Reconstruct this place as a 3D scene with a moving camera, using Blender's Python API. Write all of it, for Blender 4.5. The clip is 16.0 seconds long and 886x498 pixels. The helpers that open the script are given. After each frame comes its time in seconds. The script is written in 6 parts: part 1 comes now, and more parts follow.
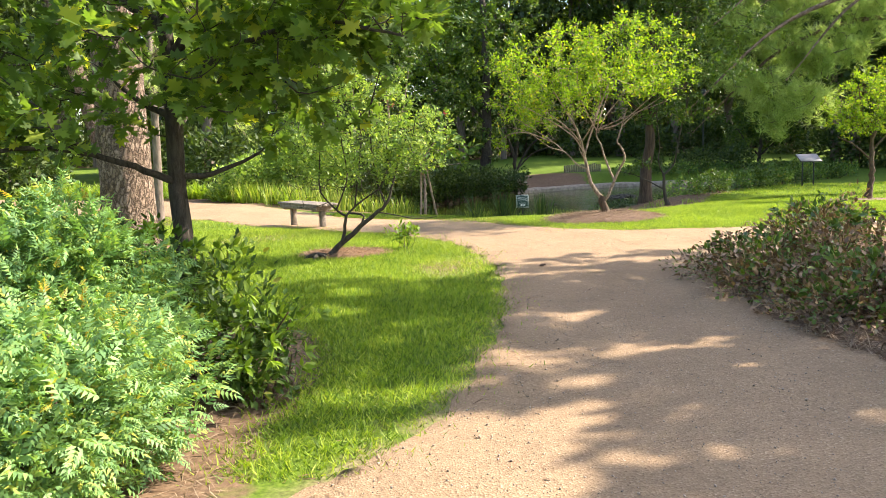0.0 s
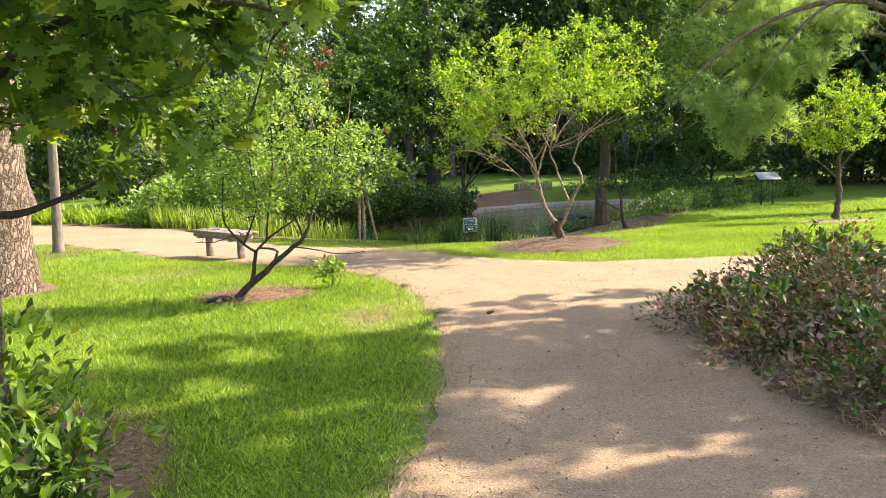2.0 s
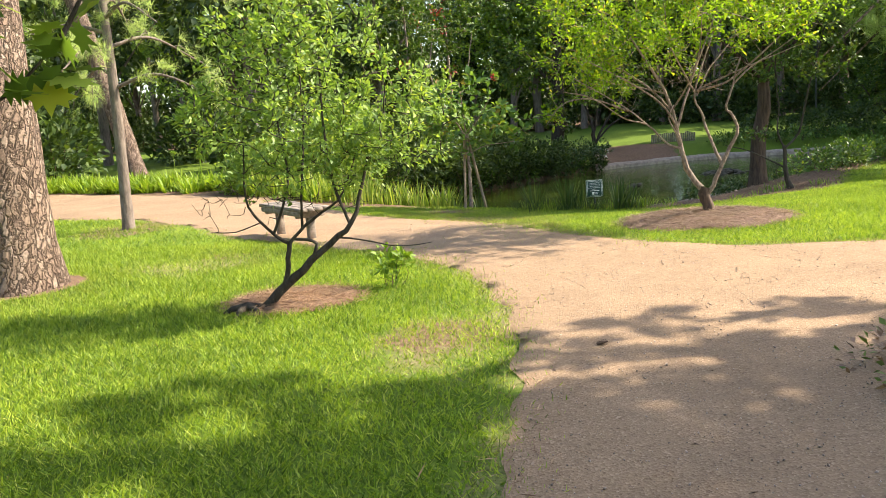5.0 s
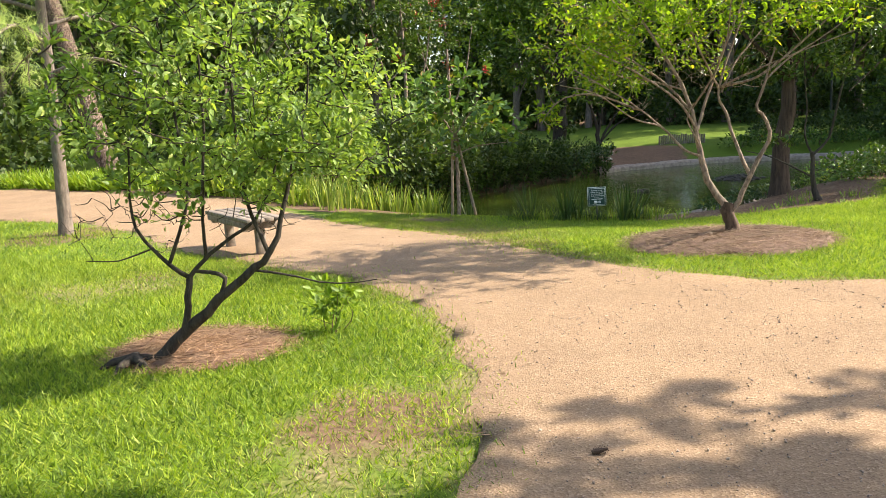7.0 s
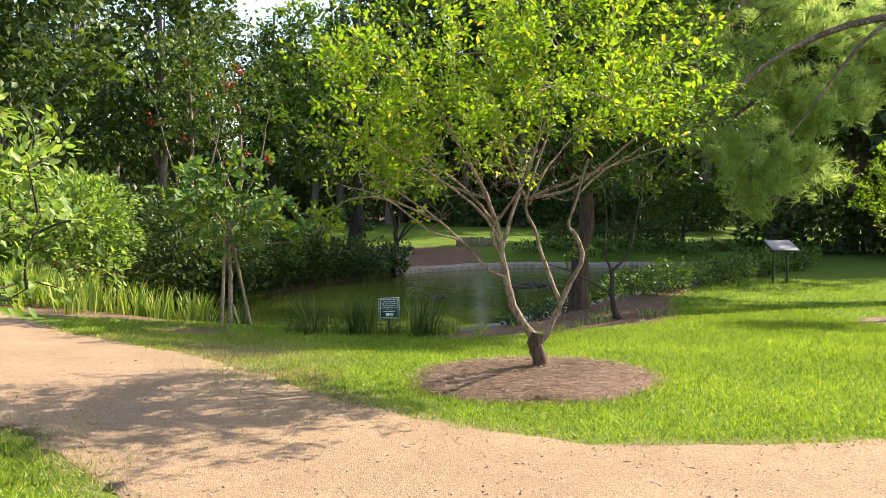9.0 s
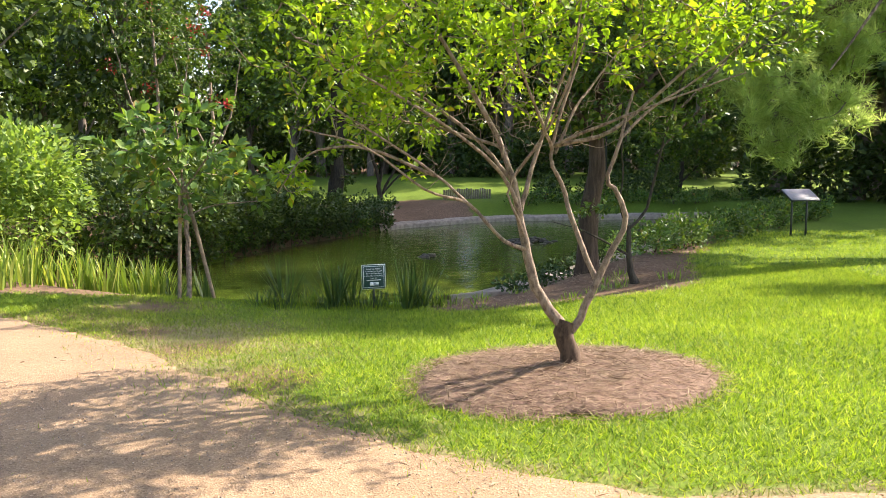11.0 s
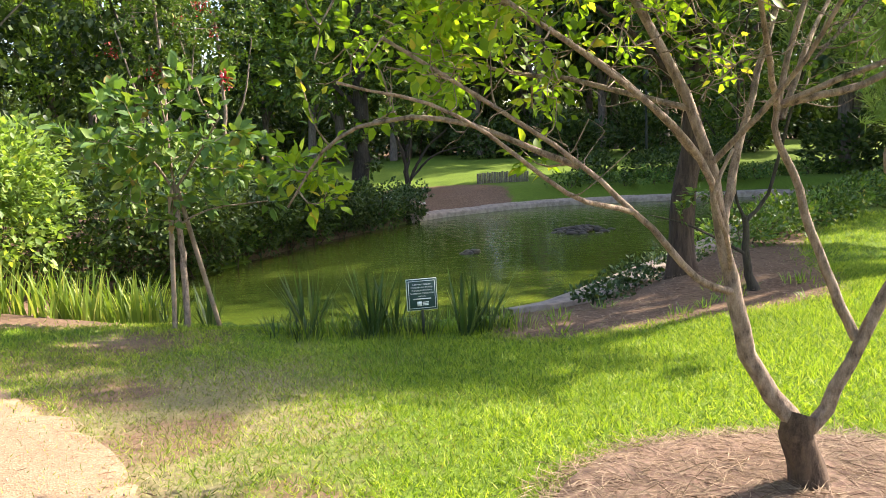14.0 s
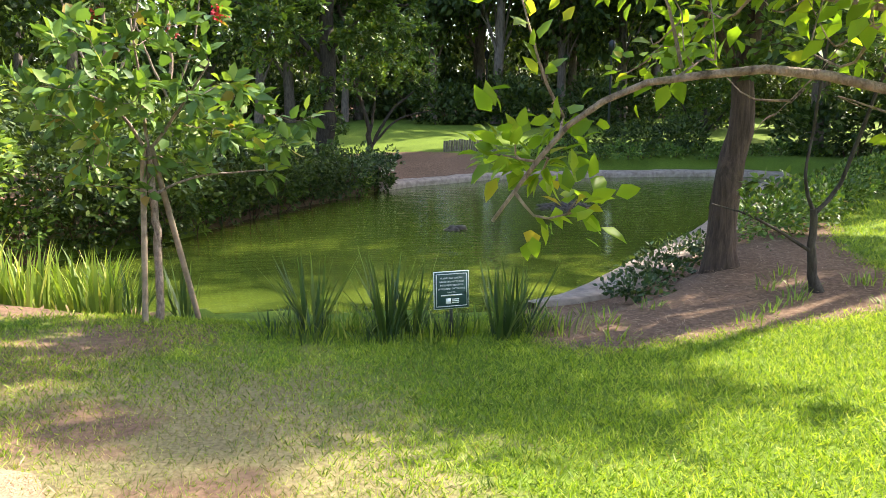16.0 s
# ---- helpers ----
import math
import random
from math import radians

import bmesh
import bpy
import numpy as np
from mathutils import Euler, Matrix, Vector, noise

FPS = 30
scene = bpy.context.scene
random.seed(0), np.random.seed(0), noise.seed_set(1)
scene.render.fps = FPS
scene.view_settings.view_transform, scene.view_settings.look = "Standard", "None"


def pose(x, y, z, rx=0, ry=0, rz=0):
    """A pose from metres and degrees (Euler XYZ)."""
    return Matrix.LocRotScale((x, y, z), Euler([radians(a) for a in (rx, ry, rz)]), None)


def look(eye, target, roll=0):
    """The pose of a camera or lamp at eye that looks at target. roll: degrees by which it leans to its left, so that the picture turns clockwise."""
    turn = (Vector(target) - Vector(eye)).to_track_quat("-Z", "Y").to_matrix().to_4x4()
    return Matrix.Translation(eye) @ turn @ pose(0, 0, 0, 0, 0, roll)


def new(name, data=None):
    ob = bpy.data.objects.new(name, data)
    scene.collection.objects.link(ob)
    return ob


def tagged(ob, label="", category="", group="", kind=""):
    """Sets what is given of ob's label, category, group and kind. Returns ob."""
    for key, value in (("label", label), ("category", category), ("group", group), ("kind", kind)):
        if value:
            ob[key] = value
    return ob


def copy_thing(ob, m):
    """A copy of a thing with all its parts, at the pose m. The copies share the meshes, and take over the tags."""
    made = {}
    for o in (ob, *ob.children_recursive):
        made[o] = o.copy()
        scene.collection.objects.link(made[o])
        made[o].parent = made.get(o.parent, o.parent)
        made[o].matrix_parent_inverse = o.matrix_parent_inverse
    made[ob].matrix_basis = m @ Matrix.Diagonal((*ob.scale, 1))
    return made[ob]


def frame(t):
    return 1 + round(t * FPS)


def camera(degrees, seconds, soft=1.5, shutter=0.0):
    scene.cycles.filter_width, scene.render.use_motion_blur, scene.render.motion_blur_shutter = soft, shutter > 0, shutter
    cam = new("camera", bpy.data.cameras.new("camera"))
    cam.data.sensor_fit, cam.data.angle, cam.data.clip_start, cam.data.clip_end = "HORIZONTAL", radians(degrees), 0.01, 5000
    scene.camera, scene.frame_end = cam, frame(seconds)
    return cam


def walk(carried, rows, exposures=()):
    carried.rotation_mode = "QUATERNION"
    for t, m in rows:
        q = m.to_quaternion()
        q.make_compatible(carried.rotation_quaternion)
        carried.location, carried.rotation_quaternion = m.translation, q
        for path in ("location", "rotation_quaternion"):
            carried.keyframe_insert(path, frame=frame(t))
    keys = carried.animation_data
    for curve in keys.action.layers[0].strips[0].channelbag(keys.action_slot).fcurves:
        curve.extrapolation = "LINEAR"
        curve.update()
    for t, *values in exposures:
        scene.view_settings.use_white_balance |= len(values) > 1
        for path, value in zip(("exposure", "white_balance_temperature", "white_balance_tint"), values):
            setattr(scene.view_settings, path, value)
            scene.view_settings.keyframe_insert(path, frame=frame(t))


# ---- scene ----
cam = camera(58.4, 16.0, soft=0.8)
METRES, EYE, TILT, LEAN, TURN = 13.2, 1.5, -0.9, 0.0, 0.0
ROWS = [
    (0.0, 0.0, 0.0, 0.0, -0.25, -6.91, 2.08),
    (0.5, 0.0043, 0.0329, 0.0014, 1.73, -6.71, 2.52),
    (1.0, 0.0122, 0.0644, 0.0039, 2.8, -6.22, 2.64),
    (1.5, 0.014, 0.0964, 0.004, -0.9, -5.97, 2.35),
    (2.0, 0.0195, 0.1261, 0.0046, -3.77, -5.87, 2.21),
    (2.5, 0.0288, 0.1559, 0.0066, -3.84, -5.84, 2.2),
    (3.0, 0.0332, 0.1896, 0.0066, -4.16, -5.49, 2.16),
    (3.5, 0.0415, 0.2211, 0.0047, -4.31, -5.96, 2.4),
    (4.0, 0.0465, 0.25, 0.005, 4.91, -8.6, 2.62),
    (6.5, 0.0665, 0.4106, 0.0074, 5.82, -8.76, 4.6),
    (7.0, 0.0678, 0.4399, 0.0061, 6.17, -8.92, 3.04),
    (7.5, 0.0696, 0.4729, 0.0081, 6.06, -8.83, 1.8),
    (8.0, 0.079, 0.5035, 0.0106, 6.02, -8.53, 0.27),
    (8.5, 0.0812, 0.5338, 0.0116, 3.02, -5.62, -1.29),
    (9.0, 0.0858, 0.5681, 0.0144, -7.93, -2.69, -0.21),
    (11.5, 0.0946, 0.7206, 0.0157, -9.19, -6.69, 0.54),
    (12.0, 0.0952, 0.7503, 0.0149, -8.62, -6.62, 0.64),
    (12.5, 0.0976, 0.7803, 0.0175, -7.33, -6.78, 1.03),
    (13.0, 0.0924, 0.813, 0.0173, -7.53, -6.71, 1.39),
    (13.5, 0.0918, 0.8429, 0.0155, -7.88, -6.95, 2.6),
    (14.0, 0.0894, 0.8694, 0.0164, -7.84, -7.55, 2.51),
    (14.5, 0.0763, 0.8977, 0.0175, -8.09, -8.08, 1.9),
    (15.0, 0.0686, 0.9258, 0.0161, -8.58, -10.64, 2.15),
    (15.5, 0.0608, 0.9517, 0.0179, -9.79, -10.91, 1.23),
    (16.0, 0.0417, 0.9768, 0.0185, -12.2, -10.19, -0.1),
]
walk(cam, [(t, pose(0, 0, EYE, TILT, LEAN, TURN) @ pose(METRES * x, METRES * y, METRES * z, 90 + pitch, roll, yaw)) for t, x, y, z, yaw, pitch, roll in ROWS],
     exposures=[(0.0, 2.08, 6850, 11), (1.5, 2.12, 6850, 11), (3.2, 2.2, 6850, 11), (4.2, 2.06, 6850, 11), (6.5, 1.78, 6850, 11), (9.2, 1.78, 6850, 12), (11.3, 2.1, 6850, 14.5), (14.0, 2.18, 6800, 14.5), (16.0, 2.42, 6750, 14)])

# ---- light ----
SUN_EL, SUN_AZ = radians(41), radians(15)      # the sun stands to the right (+x), slightly ahead
sun_dir = Vector((math.cos(SUN_EL) * math.cos(SUN_AZ), math.cos(SUN_EL) * math.sin(SUN_AZ), math.sin(SUN_EL)))
world = bpy.data.worlds.new("sky")
scene.world = world
world.use_nodes = True
wn = world.node_tree
sky = wn.nodes.new("ShaderNodeTexSky")
sky.sky_type, sky.sun_disc = "NISHITA", False
sky.sun_elevation, sky.sun_rotation = SUN_EL, radians(90) - SUN_AZ
sky.air_density, sky.dust_density = 1.0, 1.6
wn.nodes["Background"].inputs[1].default_value = 0.14
wn.links.new(sky.outputs[0], wn.nodes["Background"].inputs[0])
sun = new("sun", bpy.data.lights.new("sun", "SUN"))
sun.data.energy, sun.data.angle, sun.data.color = 3.8, radians(0.6), (1.0, 0.93, 0.8)
sun.matrix_world = look(sun_dir * 60, (0, 0, 0))

# ---- geometry tools ----
rng = np.random.default_rng(11)


class Geo:
    """Collects vertices and faces of any width and makes one mesh of them."""

    def __init__(self):
        self.v, self.f, self.n = [], [], 0

    def add(self, verts, faces):
        verts = np.asarray(verts, float).reshape(-1, 3)
        self.v.append(verts)
        self.f.append(np.asarray(faces, int) + self.n)
        self.n += len(verts)
        return self

    def mesh(self, name, mat, smooth=False):
        me = bpy.data.meshes.new(name)
        verts = np.concatenate(self.v)
        loops = np.concatenate([f.ravel() for f in self.f])
        sizes = np.concatenate([np.full(len(f), f.shape[1]) for f in self.f])
        me.vertices.add(len(verts))
        me.vertices.foreach_set("co", verts.astype(np.float32).ravel())
        me.loops.add(len(loops))
        me.loops.foreach_set("vertex_index", loops.astype(np.int32))
        me.polygons.add(len(sizes))
        me.polygons.foreach_set("loop_start", (np.cumsum(sizes) - sizes).astype(np.int32))
        if smooth:
            me.polygons.foreach_set("use_smooth", np.ones(len(sizes), bool))
        me.update(calc_edges=True)
        me.materials.append(mat)
        return me


def thing(name, loc, label, category, group="", kind=""):
    ob = new(name)
    ob.location = loc
    ob.empty_display_size = 0.2
    return tagged(ob, label, category, group, kind)


def part(name, geo, mat, parent, label="", smooth=False):
    """One mesh under a thing, in the thing's own coordinates."""
    ob = new(name, geo.mesh(name, mat, smooth) if isinstance(geo, Geo) else geo)
    ob.parent = parent
    return tagged(ob, label)


def whole(name, geo, mat, label, category, kind="", group="", smooth=False, loc=(0, 0, 0)):
    ob = new(name, geo.mesh(name, mat, smooth))
    ob.location = loc
    return tagged(ob, label, category, group, kind)


def unit(a):
    return a / np.maximum(np.linalg.norm(a, axis=-1, keepdims=True), 1e-9)


def tube(geo, pts, radii, sides=8, rough=0.0, cap=True):
    """A tapered tube along pts; rough makes its skin uneven."""
    pts = np.asarray(pts, float)
    radii = np.broadcast_to(np.asarray(radii, float), (len(pts),))
    tang = unit(np.gradient(pts, axis=0))
    ref = np.array((0.0, 1.0, 0.0)) if abs(tang[:, 1]).max() < 0.8 else np.array((1.0, 0.0, 0.0))
    side = unit(np.cross(tang, ref))
    up = np.cross(side, tang)
    a = np.linspace(0, 2 * np.pi, sides, endpoint=False)
    r = radii[:, None] * (1 + rough * rng.uniform(-1, 1, (len(pts), sides)))
    v = pts[:, None] + r[..., None] * (np.cos(a)[None, :, None] * side[:, None] + np.sin(a)[None, :, None] * up[:, None])
    i = np.arange(len(pts) - 1)[:, None] * sides
    j = np.arange(sides)[None, :]
    k = (j + 1) % sides
    f = np.stack([i + j, i + k, i + sides + k, i + sides + j], -1).reshape(-1, 4)
    geo.add(v.reshape(-1, 3), f)
    if cap:
        geo.add(v[-1], np.arange(sides)[None, :])
    return geo


def box(geo, centre, size, turn=0.0, bevel=0.012, tilt=0.0):
    """A block with chamfered long edges; turn about z and tilt about x, in degrees."""
    bm = bmesh.new()
    bmesh.ops.create_cube(bm, size=1.0)
    bmesh.ops.scale(bm, vec=size, verts=bm.verts)
    if bevel:
        bmesh.ops.bevel(bm, geom=bm.edges[:], offset=bevel, segments=1, affect="EDGES")
    bmesh.ops.transform(bm, matrix=pose(*centre, tilt, 0, turn), verts=bm.verts)
    bm.verts.index_update()
    base = np.array([v.co[:] for v in bm.verts])
    by = {}
    for f in bm.faces:
        by.setdefault(len(f.verts), []).append([v.index for v in f.verts])
    first = geo.n
    geo.add(base, by.pop(4))
    for faces in by.values():
        geo.f.append(np.array(faces) + first)
    bm.free()
    return geo


def curve(pts, n):
    """A smooth line of n points through pts (Catmull-Rom)."""
    p = np.asarray(pts, float)
    q = np.vstack([2 * p[0] - p[1], p, 2 * p[-1] - p[-2]])
    t = np.linspace(0, len(p) - 1 - 1e-6, n)
    i = t.astype(int)
    u = (t - i)[:, None]
    a, b, c, d = q[i], q[i + 1], q[i + 2], q[i + 3]
    return 0.5 * (2 * b + (c - a) * u + (2 * a - 5 * b + 4 * c - d) * u ** 2 + (3 * b - a - 3 * c + d) * u ** 3)


LEAF = (np.array([(0, 0, 0), (0.33, 0.26, 0.06), (0.36, 0, -0.02), (0.33, -0.26, 0.06), (0.7, 0.17, 0.0), (0.72, 0, -0.06), (0.7, -0.17, 0.0), (1, 0, -0.14)]),
        np.array([(0, 2, 1, 1), (0, 3, 2, 2), (1, 2, 5, 4), (2, 3, 6, 5), (4, 5, 7, 7), (5, 6, 7, 7)]))
SIMPLE = (np.array([(0, 0, 0), (0.45, 0.3, 0.07), (1, 0, -0.08), (0.45, -0.3, 0.07)]), np.array([(0, 2, 1), (0, 3, 2)]))
CLUMP = (np.array([(0, 0, 0), (0.3, 0.34, 0.08), (0.62, 0.1, -0.03), (1, 0.25, 0.05), (0.8, -0.12, 0.0), (0.55, -0.4, 0.08), (0.3, -0.12, 0.02)]),
         np.array([(0, 6, 1), (6, 2, 1), (6, 4, 2), (2, 4, 3), (6, 5, 4)]))
_lobe = [(0, 0), (0.16, 0.05), (0.22, 0.3), (0.36, 0.15), (0.5, 0.42), (0.6, 0.15), (0.82, 0.24), (0.8, 0.08), (1, 0)]
LOBED = (np.array([(x, y, 0.05 * y - 0.1 * x * x) for x, y in _lobe] + [(x, -y, 0.05 * y - 0.1 * x * x) for x, y in _lobe[1:-1]] + [(0.35, 0, 0), (0.62, 0, -0.02)]),
         np.array([(0, 16, 1), (1, 16, 3), (1, 3, 2), (16, 17, 3), (3, 17, 5), (3, 5, 4), (5, 17, 7), (5, 7, 6), (7, 17, 8), (0, 9, 16), (9, 11, 16), (9, 10, 11), (16, 11, 17), (11, 13, 17), (11, 12, 13), (13, 15, 17), (13, 14, 15), (15, 8, 17)]))


def leaves(geo, p, d, size, shape=SIMPLE, width=1.0, up=None, flop=0.6):
    """Leaves at p that point along d, with their upper side about up."""
    n = len(p)
    d = unit(d)
    up = np.tile((0.0, 0.0, 1.0), (n, 1)) if up is None else up
    up = unit(up + rng.normal(0, flop, (n, 3)))
    s = unit(np.cross(up, d))
    w = np.cross(d, s)
    tv, tf = shape
    size = np.broadcast_to(size, (n,))[:, None, None]
    v = p[:, None] + size * (tv[None, :, :1] * d[:, None] + width * tv[None, :, 1:2] * s[:, None] + min(1.0, width) * tv[None, :, 2:] * w[:, None])
    f = (np.arange(n)[:, None, None] * len(tv) + tf[None]).reshape(-1, tf.shape[1])
    tri = f[f[:, -1] == f[:, -2]][:, :3] if tf.shape[1] == 4 else None
    first = geo.n
    if tri is None:
        geo.add(v, f)
    else:
        geo.add(v, f[f[:, -1] != f[:, -2]])
        geo.f.append(tri + first)
    return geo


def straps(geo, p, length, width, lean, az, droop=0.5, seg=4):
    """Strap-like blades that rise from p and arch over."""
    n = len(p)
    s = np.linspace(0, 1, seg + 1)[None, :]
    length, width, lean, az, droop = (np.broadcast_to(a, (n,))[:, None] for a in (length, width, lean, az, droop))
    ang = lean + droop * s ** 1.6
    step = length / seg
    r = np.cumsum(np.sin(ang) * step, 1) - np.sin(ang) * step
    z = np.cumsum(np.cos(ang) * step, 1) - np.cos(ang) * step
    mid = p[:, None] + np.stack([r * np.cos(az), r * np.sin(az), z], -1)
    half = width * 0.5 * np.minimum(1, (1.02 - s) * 2.2) * (0.7 + 0.6 * s * (1 - s) * 2)
    side = np.stack([-np.sin(az), np.cos(az), np.zeros_like(az)], -1) * half[..., None]
    v = np.stack([mid - side, mid + side], 2).reshape(n, -1, 3)
    k = np.arange(seg)[:, None] * 2 + np.array([0, 1, 3, 2])
    f = (np.arange(n)[:, None, None] * (2 * seg + 2) + k[None]).reshape(-1, 4)
    return geo.add(v, f)


def in_ellipsoids(n, blobs, shell=0.35):
    """n places within some ellipsoids (x, y, z, rx, ry, rz), more of them near the skins."""
    b = np.array(blobs, float)
    vol = np.prod(b[:, 3:], 1) ** 0.7
    k = rng.choice(len(b), n, p=vol / vol.sum())
    d = unit(rng.normal(0, 1, (n, 3)))
    r = rng.uniform(0, 1, n) ** shell
    return b[k, :3] + d * r[:, None] * b[k, 3:], d


def branching(limbs, targets, thick=0.011, sides=5, bend=0.12):
    """Twigs that grow from the limbs' nodes to the targets, each from the nearest node so far. Gives wood and twig lines."""
    nodes = np.concatenate([curve(l, 14)[4:] for l in limbs])
    root = nodes.mean(0)
    order = np.argsort(np.linalg.norm(targets - root, axis=1))
    wood, lines = Geo(), []
    cap = len(nodes) + len(targets) * 4
    pool = np.full((cap, 3), 1e6)
    pool[:len(nodes)] = nodes
    count = len(nodes)
    for i in order:
        t = targets[i]
        dd = pool[:count] - t
        dist = np.sqrt((dd ** 2).sum(1)) + 0.5 * np.maximum(0, dd[:, 2])
        a = pool[dist.argmin()]
        span = np.linalg.norm(t - a)
        mid = (a + t) / 2 + rng.normal(0, bend * span, 3) - np.array((0, 0, 0.06 * span))
        line = curve([a, mid, t], 6)
        r = thick * (0.35 + 0.65 * min(span, 1.2))
        tube(wood, line, np.linspace(r, r * 0.35, 6), sides, 0.05, cap=False)
        lines.append(line)
        pool[count:count + 4] = line[2:]
        count += 4
    return wood, np.array(lines)


def on_twigs(lines, per, reach=0.09, out=0.7):
    """Leaf places and directions along the outer part of each twig."""
    m = len(lines)
    k = rng.integers(0, m, m * per)
    t = rng.uniform(1.2, 5, m * per)
    i = np.minimum(t.astype(int), 4)
    a, b = lines[k, i], lines[k, i + 1]
    p = a + (b - a) * (t - i)[:, None]
    along = unit(b - a)
    d = unit(rng.normal(0, 1, p.shape)) * out + along * 0.6
    return p + unit(d) * rng.uniform(0, reach, (len(p), 1)), d


# ---- materials ----
def material(name):
    mat = bpy.data.materials.new(name)
    mat.use_nodes = True
    return mat, mat.node_tree, mat.node_tree.nodes["Principled BSDF"]


def node(tree, kind, **values):
    n = tree.nodes.new(kind)
    for key, value in values.items():
        n.inputs[key].default_value = value
    return n


def ramp(tree, source, stops):
    r = tree.nodes.new("ShaderNodeValToRGB")
    e = r.color_ramp.elements
    while len(e) < len(stops):
        e.new(0.5)
    for el, (at, colour) in zip(e, stops):
        el.position, el.color = at, (*colour, 1)
    tree.links.new(source, r.inputs[0])
    return r.outputs[0]


def mixed(tree, fac, a, b, kind="MIX"):
    m = tree.nodes.new("ShaderNodeMix")
    m.data_type, m.blend_type = "RGBA", kind
    for sock, value in ((m.inputs[0], fac), (m.inputs[6], a), (m.inputs[7], b)):
        if isinstance(value, (int, float)):
            sock.default_value = value
        elif isinstance(value, tuple):
            sock.default_value = (*value, 1)
        else:
            tree.links.new(value, sock)
    return m.outputs[2]


def noise_of(tree, scale, detail=4, rough=0.6, stretch=None):
    co = tree.nodes.new("ShaderNodeTexCoord")
    n = node(tree, "ShaderNodeTexNoise", Scale=scale, Detail=detail, Roughness=rough)
    if stretch:
        mp = node(tree, "ShaderNodeMapping", Scale=stretch)
        tree.links.new(co.outputs["Object"], mp.inputs[0])
        tree.links.new(mp.outputs[0], n.inputs[0])
    else:
        tree.links.new(co.outputs["Object"], n.inputs[0])
    return n.outputs[0]


def bump(tree, bsdf, height, strength, distance):
    b = node(tree, "ShaderNodeBump", Strength=strength, Distance=distance)
    tree.links.new(height, b.inputs["Height"])
    tree.links.new(b.outputs[0], bsdf.inputs["Normal"])


def leaf_material(name, stops, passing=0.4, rough=0.5, patch=1.3, trans=None):
    """Leaves: colour by leaf and by patch, some light passing through."""
    mat, t, bsdf = material(name)
    geo = t.nodes.new("ShaderNodeNewGeometry")
    per_leaf = ramp(t, geo.outputs["Random Per Island"], stops)
    shade = ramp(t, noise_of(t, patch, 2), [(0.3, (0.75, 0.78, 0.7)), (0.7, (1.15, 1.1, 0.95))])
    colour = mixed(t, 1.0, per_leaf, shade, "MULTIPLY")
    t.links.new(colour, bsdf.inputs["Base Color"])
    bsdf.inputs["Roughness"].default_value = rough
    bsdf.inputs["Specular IOR Level"].default_value = 0.35
    tr = t.nodes.new("ShaderNodeBsdfTranslucent")
    glow = mixed(t, 1.0, colour, trans or (1.35, 1.38, 0.55), "MULTIPLY")
    t.links.new(glow, tr.inputs[0])
    mx = t.nodes.new("ShaderNodeMixShader")
    mx.inputs[0].default_value = passing
    t.links.new(bsdf.outputs[0], mx.inputs[1])
    t.links.new(tr.outputs[0], mx.inputs[2])
    t.links.new(mx.outputs[0], t.nodes["Material Output"].inputs[0])
    return mat


def bark_material(name, dark, light, scale=9, stretch=(1, 1, 0.25), depth=0.02):
    mat, t, bsdf = material(name)
    n = noise_of(t, scale, 6, 0.65, stretch)
    fine = noise_of(t, scale * 6, 3)
    c = ramp(t, n, [(0.33, dark), (0.62, light)])
    c = mixed(t, 0.35, c, ramp(t, fine, [(0.3, dark), (0.8, light)]))
    t.links.new(c, bsdf.inputs["Base Color"])
    bsdf.inputs["Roughness"].default_value = 0.92
    bsdf.inputs["Specular IOR Level"].default_value = 0.2
    bump(t, bsdf, n, 0.9, depth)
    return mat


def plain(name, a, b, scale=20, rough=0.6, metal=0.0, relief=0.0):
    """A surface of two close tones with fine relief."""
    mat, t, bsdf = material(name)
    n = noise_of(t, scale, 5)
    t.links.new(ramp(t, n, [(0.35, a), (0.68, b)]), bsdf.inputs["Base Color"])
    bsdf.inputs["Roughness"].default_value, bsdf.inputs["Metallic"].default_value = rough, metal
    if relief:
        bump(t, bsdf, n, 0.6, relief)
    return mat


def gravel_material():
    mat, t, bsdf = material("crushed_granite")
    big, mid = noise_of(t, 0.9, 3), noise_of(t, 7, 4)
    co = t.nodes.new("ShaderNodeTexCoord")
    vor = node(t, "ShaderNodeTexVoronoi", Scale=95.0)
    t.links.new(co.outputs["Object"], vor.inputs[0])
    grain = ramp(t, vor.outputs["Color"], [(0.0, (0.12, 0.08, 0.055)), (0.3, (0.27, 0.19, 0.13)), (0.7, (0.34, 0.245, 0.17)), (1.0, (0.5, 0.39, 0.29))])
    soil = ramp(t, mid, [(0.3, (0.24, 0.165, 0.108)), (0.7, (0.335, 0.238, 0.158))])
    c = mixed(t, 0.62, soil, grain)
    c = mixed(t, 1.0, c, ramp(t, big, [(0.3, (0.75, 0.712, 0.655)), (0.7, (0.95, 0.9, 0.825))]), "MULTIPLY")
    t.links.new(c, bsdf.inputs["Base Color"])
    bsdf.inputs["Roughness"].default_value = 0.95
    bsdf.inputs["Specular IOR Level"].default_value = 0.15
    h = mixed(t, 0.55, vor.outputs["Distance"], mid)
    bump(t, bsdf, h, 0.7, 0.012)
    return mat


